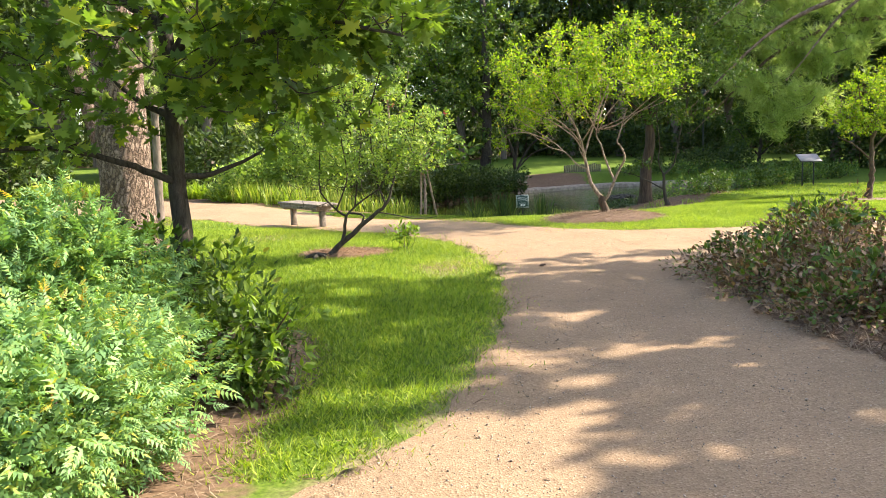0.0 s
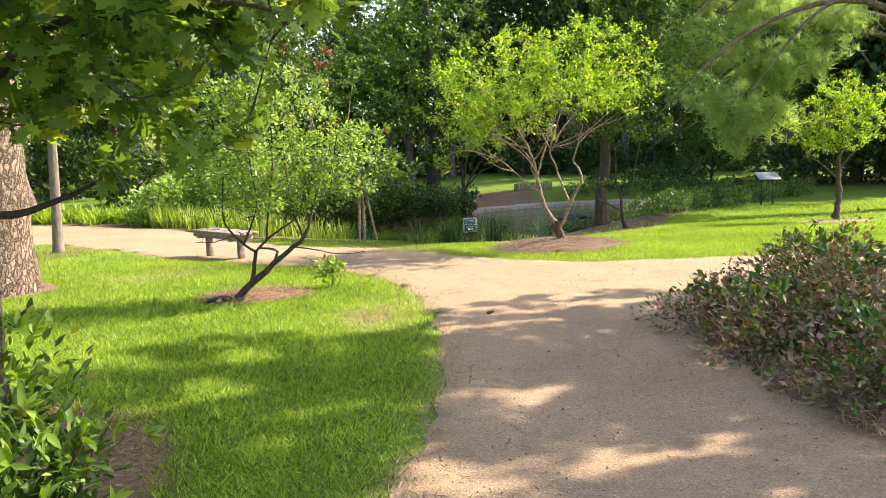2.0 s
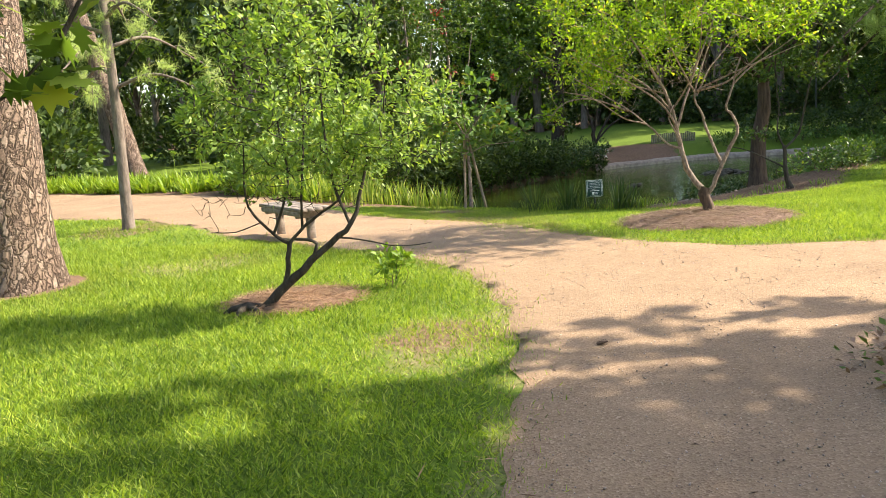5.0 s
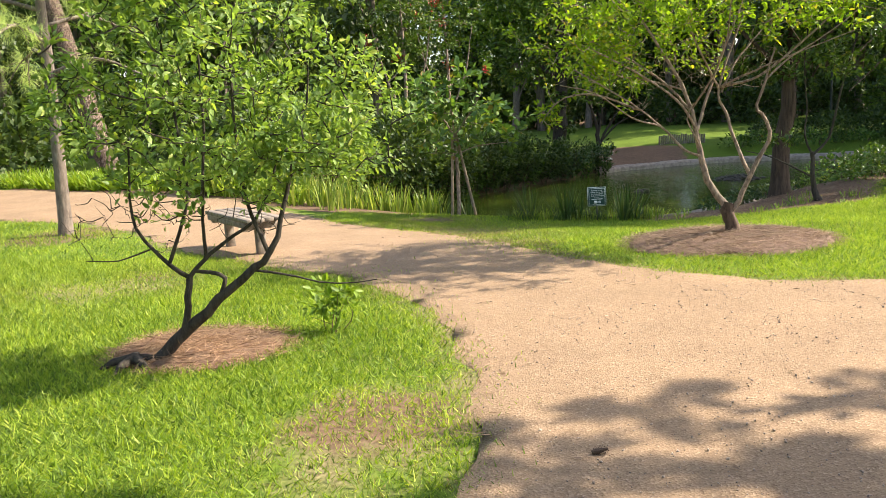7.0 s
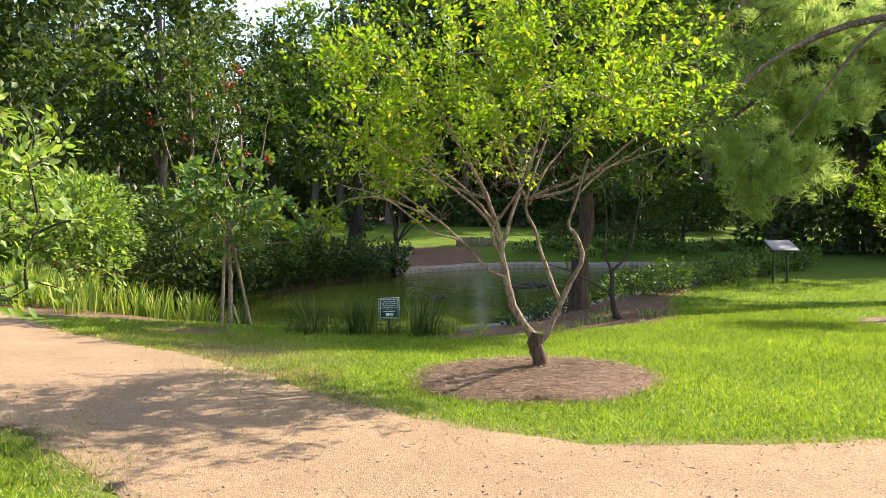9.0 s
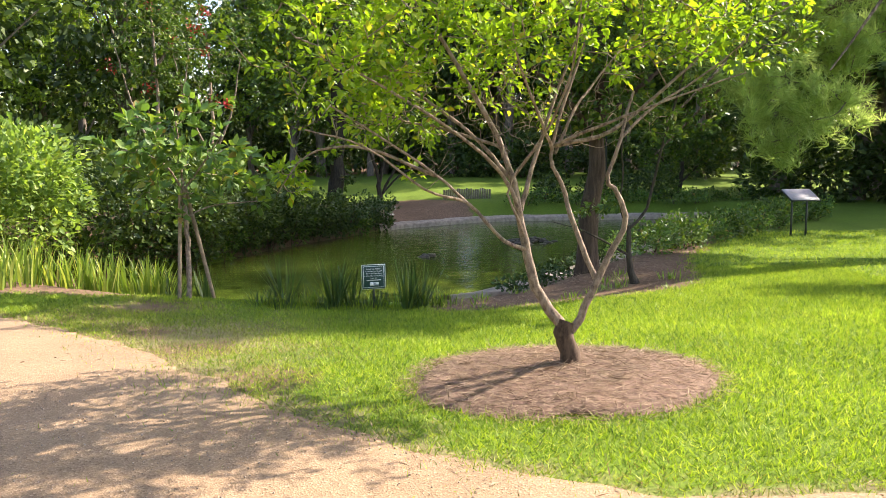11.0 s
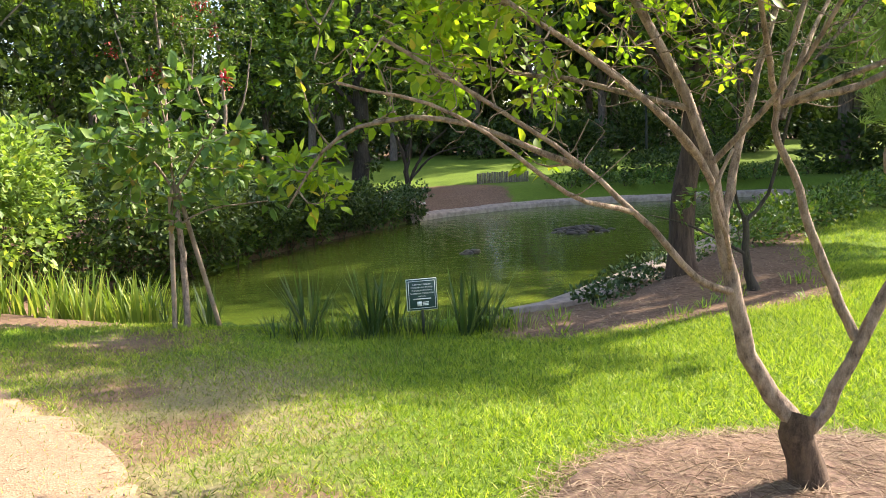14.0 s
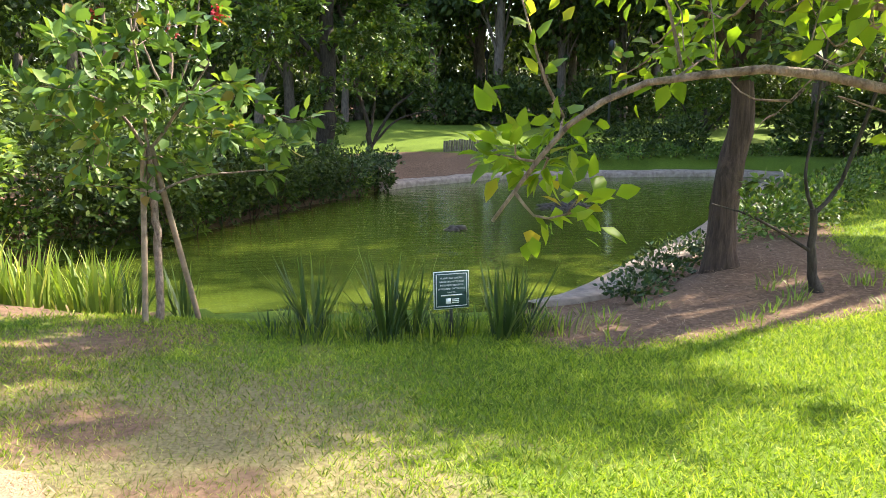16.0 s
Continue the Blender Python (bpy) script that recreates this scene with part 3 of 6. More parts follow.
def pond_rim():
    p = np.vstack([POND, POND[:1]])
    length = np.concatenate([[0], np.cumsum(np.hypot(*np.diff(p, axis=0).T))])
    s = np.arange(0, length[-1], 0.25)
    q = np.stack([np.interp(s, length, p[:, 0]), np.interp(s, length, p[:, 1])], 1)
    tang = unit(np.roll(q, -1, 0) - np.roll(q, 1, 0))
    nrm = np.stack([tang[:, 1], -tang[:, 0]], 1)
    wob = 0.02 * np.sin(s * 3.1) + 0.015 * np.sin(s * 7.3)
    right = step(3.0, 4.4, q[:, 0]) * (1 - step(27, 31, q[:, 1]))
    width = 0.17 + 0.35 * right
    prof = [(-0.1, -0.95), (-0.1, -0.64), (-0.07, -0.6), (0.5, -0.575), (1.0, -0.56), (1.08, -0.75)]
    v = []
    for o, z in prof:
        off = np.where(o > 0, o * width, o) + wob
        v.append(np.stack([q[:, 0] + nrm[:, 0] * off, q[:, 1] + nrm[:, 1] * off, np.full(len(q), z) + wob * 0.3], 1))
    v = np.stack(v, 1)
    n, k = v.shape[:2]
    keep = q[:, 0] >= 3.1
    i = (np.arange(n)[:, None] * k + np.arange(k - 1)[None])[keep]
    j = (((np.arange(n) + 1) % n)[:, None] * k + np.arange(k - 1)[None])[keep]
    return Geo().add(v, np.stack([i, j, j + 1, i + 1], -1).reshape(-1, 4))


whole("pond_rim", pond_rim(), CONCRETE, "low weathered concrete rim round the pond", "kerb", "structure", smooth=False)


# mulch rings
def mulch_ring(cx, cy, rx, ry, rise, label, needles, soil=MULCH, straw=STRAW):
    ring = np.array([(cx + rx * math.cos(a) * (1 + 0.07 * math.sin(3 * a + cx)), cy + ry * math.sin(a) * (1 + 0.06 * math.sin(4 * a))) for a in np.linspace(0, 2 * np.pi, 40, endpoint=False)])

    def dome(x, y):
        q = ((x - cx) / rx) ** 2 + ((y - cy) / ry) ** 2
        return rise * np.maximum(0, 1 - q) ** 0.7 + np.array([noise.noise((a * 6, b * 6, 0)) for a, b in zip(x, y)]) * 0.018 * np.clip(1.2 - q, 0, 1)
    ob = thing("mulch_ring", (0, 0, 0), label, "mulch", "mulch rings under trees")
    part("mound", sheet(ring, 0.09, 0.012, -0.01, cx - rx - 0.3, cx + rx + 0.3, cy - ry - 0.3, cy + ry + 0.3, dome), soil, ob, smooth=True)
    a, r = rng.uniform(0, 2 * np.pi, needles), rng.uniform(0, 1.0, needles) ** 0.55 * (1 + rng.exponential(0.05, needles))
    x, y = cx + rx * r * np.cos(a), cy + ry * r * np.sin(a)
    z = ground_height(x, y) + dome(x, y) + 0.02
    d = np.stack([rng.normal(0, 1, needles), rng.normal(0, 1, needles), rng.normal(0, 0.14, needles)], 1)
    part("pine_straw", leaves(Geo(), np.stack([x, y, z], 1), d, rng.uniform(0.06, 0.15, needles), SIMPLE, 0.05, flop=0.45), straw, ob)["kind"] = "stuff"
    return ob


mulch_ring(2.9, 14.2, 1.05, 0.82, 0.1, "round mound of brown pine straw mulch under the forked tree", 15000)
mulch_ring(-1.35, 10.75, 0.62, 0.52, 0.03, "flat ring of reddish pine straw round the leaning tree", 6500, MULCH_RED, STRAW_RED)
mulch_ring(9.85, 18.3, 0.95, 0.5, 0.05, "oval ring of brown mulch under the young tree", 600)


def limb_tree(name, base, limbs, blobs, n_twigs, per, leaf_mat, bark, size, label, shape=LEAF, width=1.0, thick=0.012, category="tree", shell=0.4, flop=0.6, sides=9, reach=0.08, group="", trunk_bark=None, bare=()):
    """A tree: each limb is (points, radius at foot, radius at tip); the crown fills the blobs."""
    ob = thing(name, base, label, category, group)
    for k, (pts, r0, r1) in enumerate(limbs):
        n = int(np.clip(np.linalg.norm(np.diff(np.array(pts), axis=0), axis=1).sum() / 0.09, 7, 18))
        line = curve(pts, n)
        line[1:-1] += rng.normal(0, r0 * 0.16, (n - 2, 3))
        rad = np.linspace(r0, r1, n)
        if k == 0:
            rad[0] *= 1.45
            rad[1] *= 1.12
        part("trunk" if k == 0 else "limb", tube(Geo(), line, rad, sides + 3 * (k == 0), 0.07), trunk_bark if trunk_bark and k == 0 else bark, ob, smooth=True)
    targets, _ = in_ellipsoids(n_twigs, blobs, shell)
    wood, lines = branching([l[0] for l in limbs], targets, thick)
    part("fine_branchwork", wood, bark, ob, smooth=True)["kind"] = "stuff"
    if bare:
        dry, _ = branching([l[0] for l in limbs], in_ellipsoids(bare[0], bare[1], 0.5)[0], thick * 0.7, 4, 0.2)
        part("bare_branchwork", dry, bark, ob, smooth=True)["kind"] = "stuff"
    p, d = on_twigs(lines, per, reach)
    part("crown", leaves(Geo(), p, d, rng.uniform(0.65, 1.2, len(p)) * size, shape, width, flop=flop), leaf_mat, ob)["kind"] = "stuff"
    return ob, lines


def tufts(geo, p, d, length, per=22, spread_=0.75, width=0.02):
    """Tufts of long pine needles."""
    n = len(p)
    dirs = unit(np.repeat(unit(d), per, 0) + rng.normal(0, spread_, (n * per, 3)))
    dirs[:, 2] -= 0.12
    return leaves(geo, np.repeat(p, per, 0), dirs, rng.uniform(0.75, 1.1, n * per) * length, (np.array([(0, 0.5, 0), (0, -0.5, 0), (1, 0, -0.1)]), np.array([(0, 1, 2)])), width)


def pine(name, base, tall, r0, boughs, label, bark=BARK_PINE, lean=(0, 0), per=26, length=0.24, tuft_count=14, flare=1.25, needle_width=0.022):
    """A pine: plated trunk and boughs (height, direction in degrees, length, droop) hung with needle tufts."""
    ob = thing(name, base, label, "tree")
    top = np.array((lean[0], lean[1], tall))
    line = curve([(0, 0, -0.1), top * 0.3 + np.array((0.05, 0, 0)), top * 0.65, top], 26)
    rad = np.interp(np.linspace(0, 1, 26), [0, 0.05, 1], [r0 * flare, r0, r0 * 0.35])
    part("trunk", tube(Geo(), line, rad, 22, 0.05), bark, ob, smooth=True)
    needles, twigs = Geo(), Geo()
    for h, az, ln, droop in boughs:
        a = np.array([np.interp(h, line[:, 2], line[:, i]) for i in range(2)] + [h])
        out = np.array((math.cos(radians(az)), math.sin(radians(az)), 0))
        b = curve([a, a + out * ln * 0.45 + (0, 0, 0.1 * ln), a + out * ln - (0, 0, droop)], 12)
        part("bough", tube(Geo(), b, np.linspace(0.02 + 0.009 * ln, 0.012, 12), 6, 0.06), bark, ob, smooth=True)
        for _ in range(max(3, int(ln * 3.2))):
            i = rng.integers(3, 12)
            side = unit(out + rng.normal(0, 0.75, 3))
            tip = b[i] + side * rng.uniform(0.35, 0.95) * (0.4 + 0.14 * ln) - (0, 0, rng.uniform(-0.1, 0.25))
            tw = curve([b[i], (b[i] + tip) / 2 + (0, 0, 0.06), tip], 5)
            tube(twigs, tw, np.linspace(0.012, 0.006, 5), 4, cap=False)
            q = tw[rng.integers(1, 5, tuft_count)] + rng.normal(0, 0.06, (tuft_count, 3))
            tufts(needles, q, np.tile(side + (0, 0, 0.25), (tuft_count, 1)), length, per, 0.7, needle_width)
    if boughs:
        part("fine_branchwork", twigs, bark, ob, smooth=True)["kind"] = "stuff"
        part("needles", needles, NEEDLE, ob)["kind"] = "stuff"
    return ob

# ---- trees ----
# forked tree in the lawn before the pond
limb_tree("forked_tree", (2.95, 14.2, 0.08), [
    ([(0.02, 0, -0.05), (-0.02, 0, 0.12), (-0.05, 0, 0.22), (-0.05, 0, 0.32)], 0.07, 0.06),
    ([(-0.05, 0, 0.25), (-0.2, 0.02, 0.46), (-0.31, 0, 0.76), (-0.36, 0.02, 1.0), (-0.42, 0, 1.3), (-0.62, 0, 1.75), (-0.9, 0, 2.2)], 0.04, 0.012),
    ([(-0.02, 0, 0.25), (0.05, -0.02, 0.35), (0.12, -0.06, 0.56), (0.25, -0.08, 0.83), (0.32, -0.1, 0.99), (0.25, -0.12, 1.2), (0.18, -0.12, 1.29), (0.26, -0.15, 1.55), (0.36, -0.1, 1.85)], 0.03, 0.009),
    ([(0.14, -0.05, 0.62), (0.03, 0.0, 0.9), (-0.06, 0.04, 1.22), (-0.14, 0.05, 1.5), (0.1, 0.1, 2.2)], 0.021, 0.009),
    ([(-0.33, 0, 0.82), (-0.5, -0.05, 0.9), (-0.75, -0.1, 1.15), (-1.05, -0.15, 1.4), (-1.6, -0.2, 1.75)], 0.016, 0.006),
    ([(-0.36, 0.02, 1.08), (-0.25, 0.1, 1.4), (-0.05, 0.2, 1.9), (0.2, 0.3, 2.5)], 0.019, 0.007),
    ([(-0.36, 0, 1.05), (-0.55, -0.15, 1.35), (-0.95, -0.3, 1.65), (-1.5, -0.5, 1.95)], 0.016, 0.006),
    ([(-0.4, 0, 1.25), (-0.7, 0.1, 1.6), (-1.2, 0.2, 1.95), (-1.8, 0.2, 2.2)], 0.015, 0.006),
    ([(-0.14, 0.05, 1.5), (0.25, 0.0, 1.6), (0.7, 0.0, 1.95), (1.1, 0, 2.3)], 0.016, 0.007),
    ([(-0.95, -0.12, 1.32), (-1.4, 0.0, 1.5), (-1.75, 0.2, 1.45), (-1.95, 0.28, 1.2)], 0.012, 0.004),
    ([(-0.14, 0.05, 1.5), (0.1, -0.15, 1.62), (0.5, -0.3, 1.78), (1.0, -0.35, 1.95)], 0.013, 0.004),
    ([(-0.14, 0.05, 1.48), (-0.3, -0.15, 1.72), (-0.5, -0.4, 2.05), (-0.6, -0.6, 2.5)], 0.013, 0.004),
    ([(-0.12, 0.05, 1.45), (0.05, 0.15, 1.75), (0.3, 0.35, 2.0), (0.6, 0.5, 2.3)], 0.013, 0.004),
    ([(-0.42, 0, 1.3), (-0.3, -0.25, 1.55), (-0.2, -0.5, 1.9), (-0.2, -0.7, 2.4)], 0.012, 0.004),
    ([(-0.5, 0, 1.5), (-0.85, 0.2, 1.62), (-1.2, 0.45, 1.72), (-1.6, 0.6, 1.95)], 0.012, 0.004),
    ([(-0.75, -0.1, 1.15), (-1.05, -0.3, 1.25), (-1.4, -0.4, 1.5), (-1.75, -0.5, 1.6)], 0.01, 0.004),
    ([(0.26, -0.15, 1.55), (0.5, -0.1, 1.75), (0.85, -0.05, 1.95), (1.2, 0, 2.2)], 0.011, 0.004),
    ([(-0.34, 0, 0.9), (-0.42, -0.12, 1.05), (-0.5, -0.18, 1.2), (-0.44, -0.2, 1.36)], 0.01, 0.006),
], [(-0.4, 0, 2.6, 1.85, 1.6, 0.75), (-1.3, -0.2, 2.15, 1.0, 1.0, 0.5), (0.75, 0, 2.45, 0.95, 1.0, 0.55), (-0.25, 0.1, 3.05, 1.1, 1.0, 0.45), (-0.3, 0.9, 2.2, 1.0, 0.7, 0.6), (-1.3, 0.3, 1.75, 0.75, 0.8, 0.4), (-1.9, 0.25, 1.35, 0.2, 0.2, 0.2), (1.4, 0, 2.75, 0.4, 0.4, 0.35), (0.5, 0.1, 3.35, 0.5, 0.5, 0.3), (-1.6, 0, 2.75, 0.45, 0.45, 0.35), (1.0, -0.2, 3.1, 0.35, 0.35, 0.3)],
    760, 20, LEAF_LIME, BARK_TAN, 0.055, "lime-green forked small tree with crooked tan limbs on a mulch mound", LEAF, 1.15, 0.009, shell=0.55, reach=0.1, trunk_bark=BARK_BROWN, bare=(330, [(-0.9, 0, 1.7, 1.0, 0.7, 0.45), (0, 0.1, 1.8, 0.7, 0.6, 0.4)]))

# leaning two-stemmed tree beside the path
leaning, _ = limb_tree("leaning_tree", (-1.6, 10.3, 0.0), [
    ([(-0.1, 0.08, -0.05), (0.07, 0.15, 0.02), (0.21, 0.2, 0.14), (0.38, 0.2, 0.3), (0.55, 0.2, 0.44), (0.74, 0.2, 0.57), (0.86, 0.2, 0.68), (0.95, 0.22, 0.88), (1.05, 0.25, 1.25)], 0.05, 0.011),
    ([(0.25, 0.2, 0.17), (0.3, 0.2, 0.36), (0.33, 0.2, 0.56)], 0.025, 0.02),
    ([(0.33, 0.2, 0.55), (0.21, 0.2, 0.63), (0.03, 0.2, 0.84), (0.0, 0.2, 1.02), (0.03, 0.2, 1.4)], 0.016, 0.006),
    ([(0.33, 0.2, 0.55), (0.45, 0.2, 0.67), (0.63, 0.22, 0.8), (0.8, 0.25, 0.92), (0.95, 0.3, 1.3)], 0.016, 0.006),
    ([(0.2, 0.2, 0.63), (0.3, 0.2, 0.85), (0.37, 0.22, 1.1), (0.3, 0.3, 1.6), (0.25, 0.3, 2.15)], 0.013, 0.006),
    ([(0.52, 0.2, 0.42), (0.57, 0.19, 0.54), (0.47, 0.19, 0.58), (0.36, 0.2, 0.59)], 0.016, 0.012),
    ([(0.86, 0.2, 0.68), (0.76, 0.18, 1.0), (0.7, 0.25, 1.5), (0.7, 0.3, 2.05)], 0.014, 0.006),
    ([(0.45, 0.2, 0.67), (0.5, 0.1, 0.95), (0.58, 0.05, 1.4), (0.6, 0.05, 1.9)], 0.012, 0.006),
    ([(0.76, 0.2, 0.58), (0.95, 0.2, 0.55), (1.25, 0.2, 0.48), (1.53, 0.2, 0.5)], 0.009, 0.003),
    ([(0.1, 0.2, 0.74), (-0.1, 0.15, 0.68), (-0.3, 0.12, 0.69)], 0.006, 0.003),
], [(0.6, 0.3, 1.75, 1.1, 0.9, 0.6), (0.5, 0.3, 2.3, 0.75, 0.7, 0.42), (1.35, 0.3, 1.55, 0.6, 0.6, 0.45), (0.6, 0.3, 1.2, 0.8, 0.6, 0.28), (-0.15, 0.3, 1.6, 0.5, 0.5, 0.4)],
    440, 24, LEAF_SOFT, BARK_DARK, 0.052, "small leaning two-stemmed tree with dark crooked stems beside the path", bare=(95, [(0.4, 0.3, 0.95, 0.75, 0.45, 0.3), (-0.1, 0.2, 0.95, 0.4, 0.4, 0.3)]))
for turn, ln in ((200, 0.26), (255, 0.22), (320, 0.24), (20, 0.2), (110, 0.22)):
    c, q = math.cos(radians(turn)), math.sin(radians(turn))
    part("root", tube(Geo(), [(-0.05, 0.1, 0.06), (-0.05 + c * ln * 0.5, 0.1 + q * ln * 0.5, 0.045), (-0.05 + c * ln, 0.1 + q * ln, -0.02)], [0.035, 0.025, 0.01], 7, 0.1), BARK_DARK, leaning, smooth=True)

# staked crape myrtle on the shore
crape, crape_lines = limb_tree("crape_myrtle", (-0.4, 19.7, -0.38), [
    ([(0, 0, -0.03), (0.01, 0, 0.7), (-0.02, 0.02, 1.5)], 0.035, 0.03),
    ([(-0.02, 0.02, 1.45), (-0.25, 0, 1.8), (-0.6, 0, 1.95)], 0.016, 0.008),
    ([(-0.02, 0.02, 1.45), (0.25, 0, 1.8), (0.5, -0.1, 2.15)], 0.016, 0.008),
    ([(-0.02, 0.02, 1.45), (-0.05, 0.1, 1.9), (-0.1, 0.1, 2.5)], 0.016, 0.008),
    ([(0.0, 0, 1.1), (0.35, -0.1, 1.25), (0.9, -0.1, 1.3)], 0.012, 0.006),
], [(0.1, 0, 1.85, 1.05, 0.8, 0.5), (-0.4, 0, 2.1, 0.7, 0.6, 0.45), (0.65, 0, 1.6, 0.75, 0.5, 0.45), (-0.15, 0, 1.25, 0.8, 0.6, 0.3), (0.05, 0, 2.4, 0.7, 0.5, 0.3)],
    110, 10, LEAF_CRAPE, BARK_TAN, 0.15, "young staked crape myrtle with dark broad leaves on the pond bank", width=1.15, thick=0.008)
for x0, y0, x1, y1 in ((-0.12, -0.1, -0.05, -0.03), (0.3, 0.2, 0.0, 0.02)):
    part("stake", tube(Geo(), [(x0, y0, -0.1), ((x0 + x1) / 2, (y0 + y1) / 2, 0.7), (x1, y1, 1.5)], 0.025, 8, 0.02), STAKE, crape, "wooden tree stake")
tip = max(crape_lines, key=lambda line: line[-1][2] + 0.6 * line[-1][0])[-1]
p = tip + rng.normal(0, 0.028, (60, 3))
part("flower", leaves(Geo(), p, rng.normal(0, 1, p.shape), 0.04), PETAL, crape, "pink flower head")["kind"] = "stuff"

# oak over the left bed
OAK = (-2.05, 6.2, 0.0)
limb_tree("oak_tree", OAK, [
    ([(0, 0, -0.05), (0.0, 0, 1.0), (0.02, 0, 2.2), (0.05, 0, 4.0), (0.0, 0, 5.5)], 0.085, 0.03),
    ([(0, 0, 1.25), (-0.3, -0.3, 1.42), (-0.7, -0.6, 1.55), (-1.2, -0.8, 1.5)], 0.03, 0.012),
    ([(0, 0, 1.3), (0.25, 0.1, 1.3), (0.6, 0.2, 1.45)], 0.03, 0.012),
    ([(0.0, 0, 1.75), (-0.3, 0.1, 1.9), (-0.6, 0.2, 2.2)], 0.028, 0.012),
    ([(0.03, 0, 2.2), (0.5, -0.3, 2.6), (1.1, -0.6, 2.9), (1.8, -1.0, 3.0)], 0.045, 0.014),
    ([(0.03, 0, 2.0), (0.5, 0.3, 2.3), (1.2, 0.5, 2.45), (1.9, 0.6, 2.35)], 0.04, 0.012),
    ([(0.03, 0, 2.4), (-0.6, 0.2, 2.8), (-1.5, 0.2, 3.1)], 0.045, 0.014),
    ([(0.03, 0, 2.6), (0.1, -0.9, 3.0), (0.2, -1.9, 3.2)], 0.045, 0.014),
    ([(0.02, 0, 1.85), (0.6, -0.4, 2.2), (1.3, -0.8, 2.3), (1.85, -1.15, 2.15)], 0.03, 0.008),
], [(0.1, 0, 3.4, 2.3, 2.3, 1.2), (1.2, 0.2, 2.55, 1.0, 0.9, 0.45), (-1.3, 0, 2.3, 1.3, 1.3, 0.6), (0.55, 0.2, 1.95, 0.7, 0.6, 0.3), (0.0, 0, 4.8, 1.8, 1.8, 1.1), (1.7, -0.6, 2.9, 0.7, 0.8, 0.4), (-0.9, -0.5, 1.7, 0.9, 0.7, 0.25), (1.7, -1.1, 2.2, 0.5, 0.45, 0.28), (1.0, -0.5, 2.2, 0.7, 0.7, 0.4), (0.95, 0.1, 1.85, 0.6, 0.6, 0.35), (1.5, -0.9, 2.45, 0.6, 0.6, 0.3), (1.1, -0.9, 2.3, 0.6, 0.5, 0.35), (0.3, -0.7, 2.15, 0.8, 0.7, 0.45)],
    700, 13, LEAF_OAK, BARK_DARK, 0.145, "dark young oak with lobed leaves reaching over the bed", LOBED, 1.05, 0.013)

# pines beside the bench lawn
pine("tall_pine", (-4.75, 12.0, 0), 16, 0.39, [(9.5 + 0.45 * k, (k * 137) % 360, 3.2 - 0.09 * k, 0.3) for k in range(14)], "tall pine with thick plated reddish-grey bark on the lawn")
pine("thin_pine", (-5.95, 16.7, 0.02), 9, 0.09, [(2.3 + 0.22 * k, (k * 137) % 360, 1.7 - 0.03 * k, 0.25) for k in range(18)], "slender young pine with grey bark beside the path", BARK_GREY, (0.1, 0), tuft_count=8)
pine("leaning_pine", (-11.6, 28.5, 0), 14, 0.32, [(7.5 + 0.55 * k, (k * 137) % 360, 3.0 - 0.1 * k, 0.3) for k in range(11)], "old pine leaning over behind the border", BARK_PINE, (-3.5, 0))

# long-needled pine beside the pond
def plumed_pine(base, tall, r0, boughs, blobs, plumes, label):
    """A pine whose boughs carry separate rounded plumes of long needles."""
    ob = thing("long_needled_pine", base, label, "tree")
    line = curve([(0, 0, -0.15), (0.1, 0, tall * 0.35), (0.2, 0, tall * 0.7), (0.3, 0, tall)], 24)
    part("trunk", tube(Geo(), line, np.linspace(r0 * 1.2, r0 * 0.3, 24), 20, 0.05), BARK_PINE, ob, smooth=True)
    limbs = []
    for h, az, ln, droop in boughs:
        out = np.array((math.cos(radians(az)), math.sin(radians(az)), 0))
        a = np.array((0.1, 0, h))
        limbs.append([a, a + out * ln * 0.35 + (0, 0, 0.14 * ln), a + out * ln * 0.7 + (0, 0, 0.06 * ln), a + out * ln - (0, 0, droop)])
        part("bough", tube(Geo(), curve(limbs[-1], 16), np.linspace(0.03 + 0.009 * ln, 0.012, 16), 7, 0.06), BARK_PINE, ob, smooth=True)
    c, _ = in_ellipsoids(plumes, blobs, 0.5)
    wood, lines = branching(limbs, c, 0.022, 5, 0.08)
    part("fine_branchwork", wood, BARK_GREY, ob, smooth=True)["kind"] = "stuff"
    needles, per = Geo(), 14
    d = unit(np.repeat(lines[:, -1] - lines[:, -3], per, 0) * (1, 1, 0.4) + (0, 0, 0.1))
    along = rng.uniform(-0.45, 0.35, (plumes * per, 1))
    p = np.repeat(lines[:, -1], per, 0) + d * along + rng.normal(0, 1, d.shape) * (0.11, 0.11, 0.07)
    tufts(needles, p, d + (0, 0, 0.1), 0.3, 18, 0.5, 0.055)
    part("needles", needles, NEEDLE, ob)["kind"] = "stuff"
    return ob


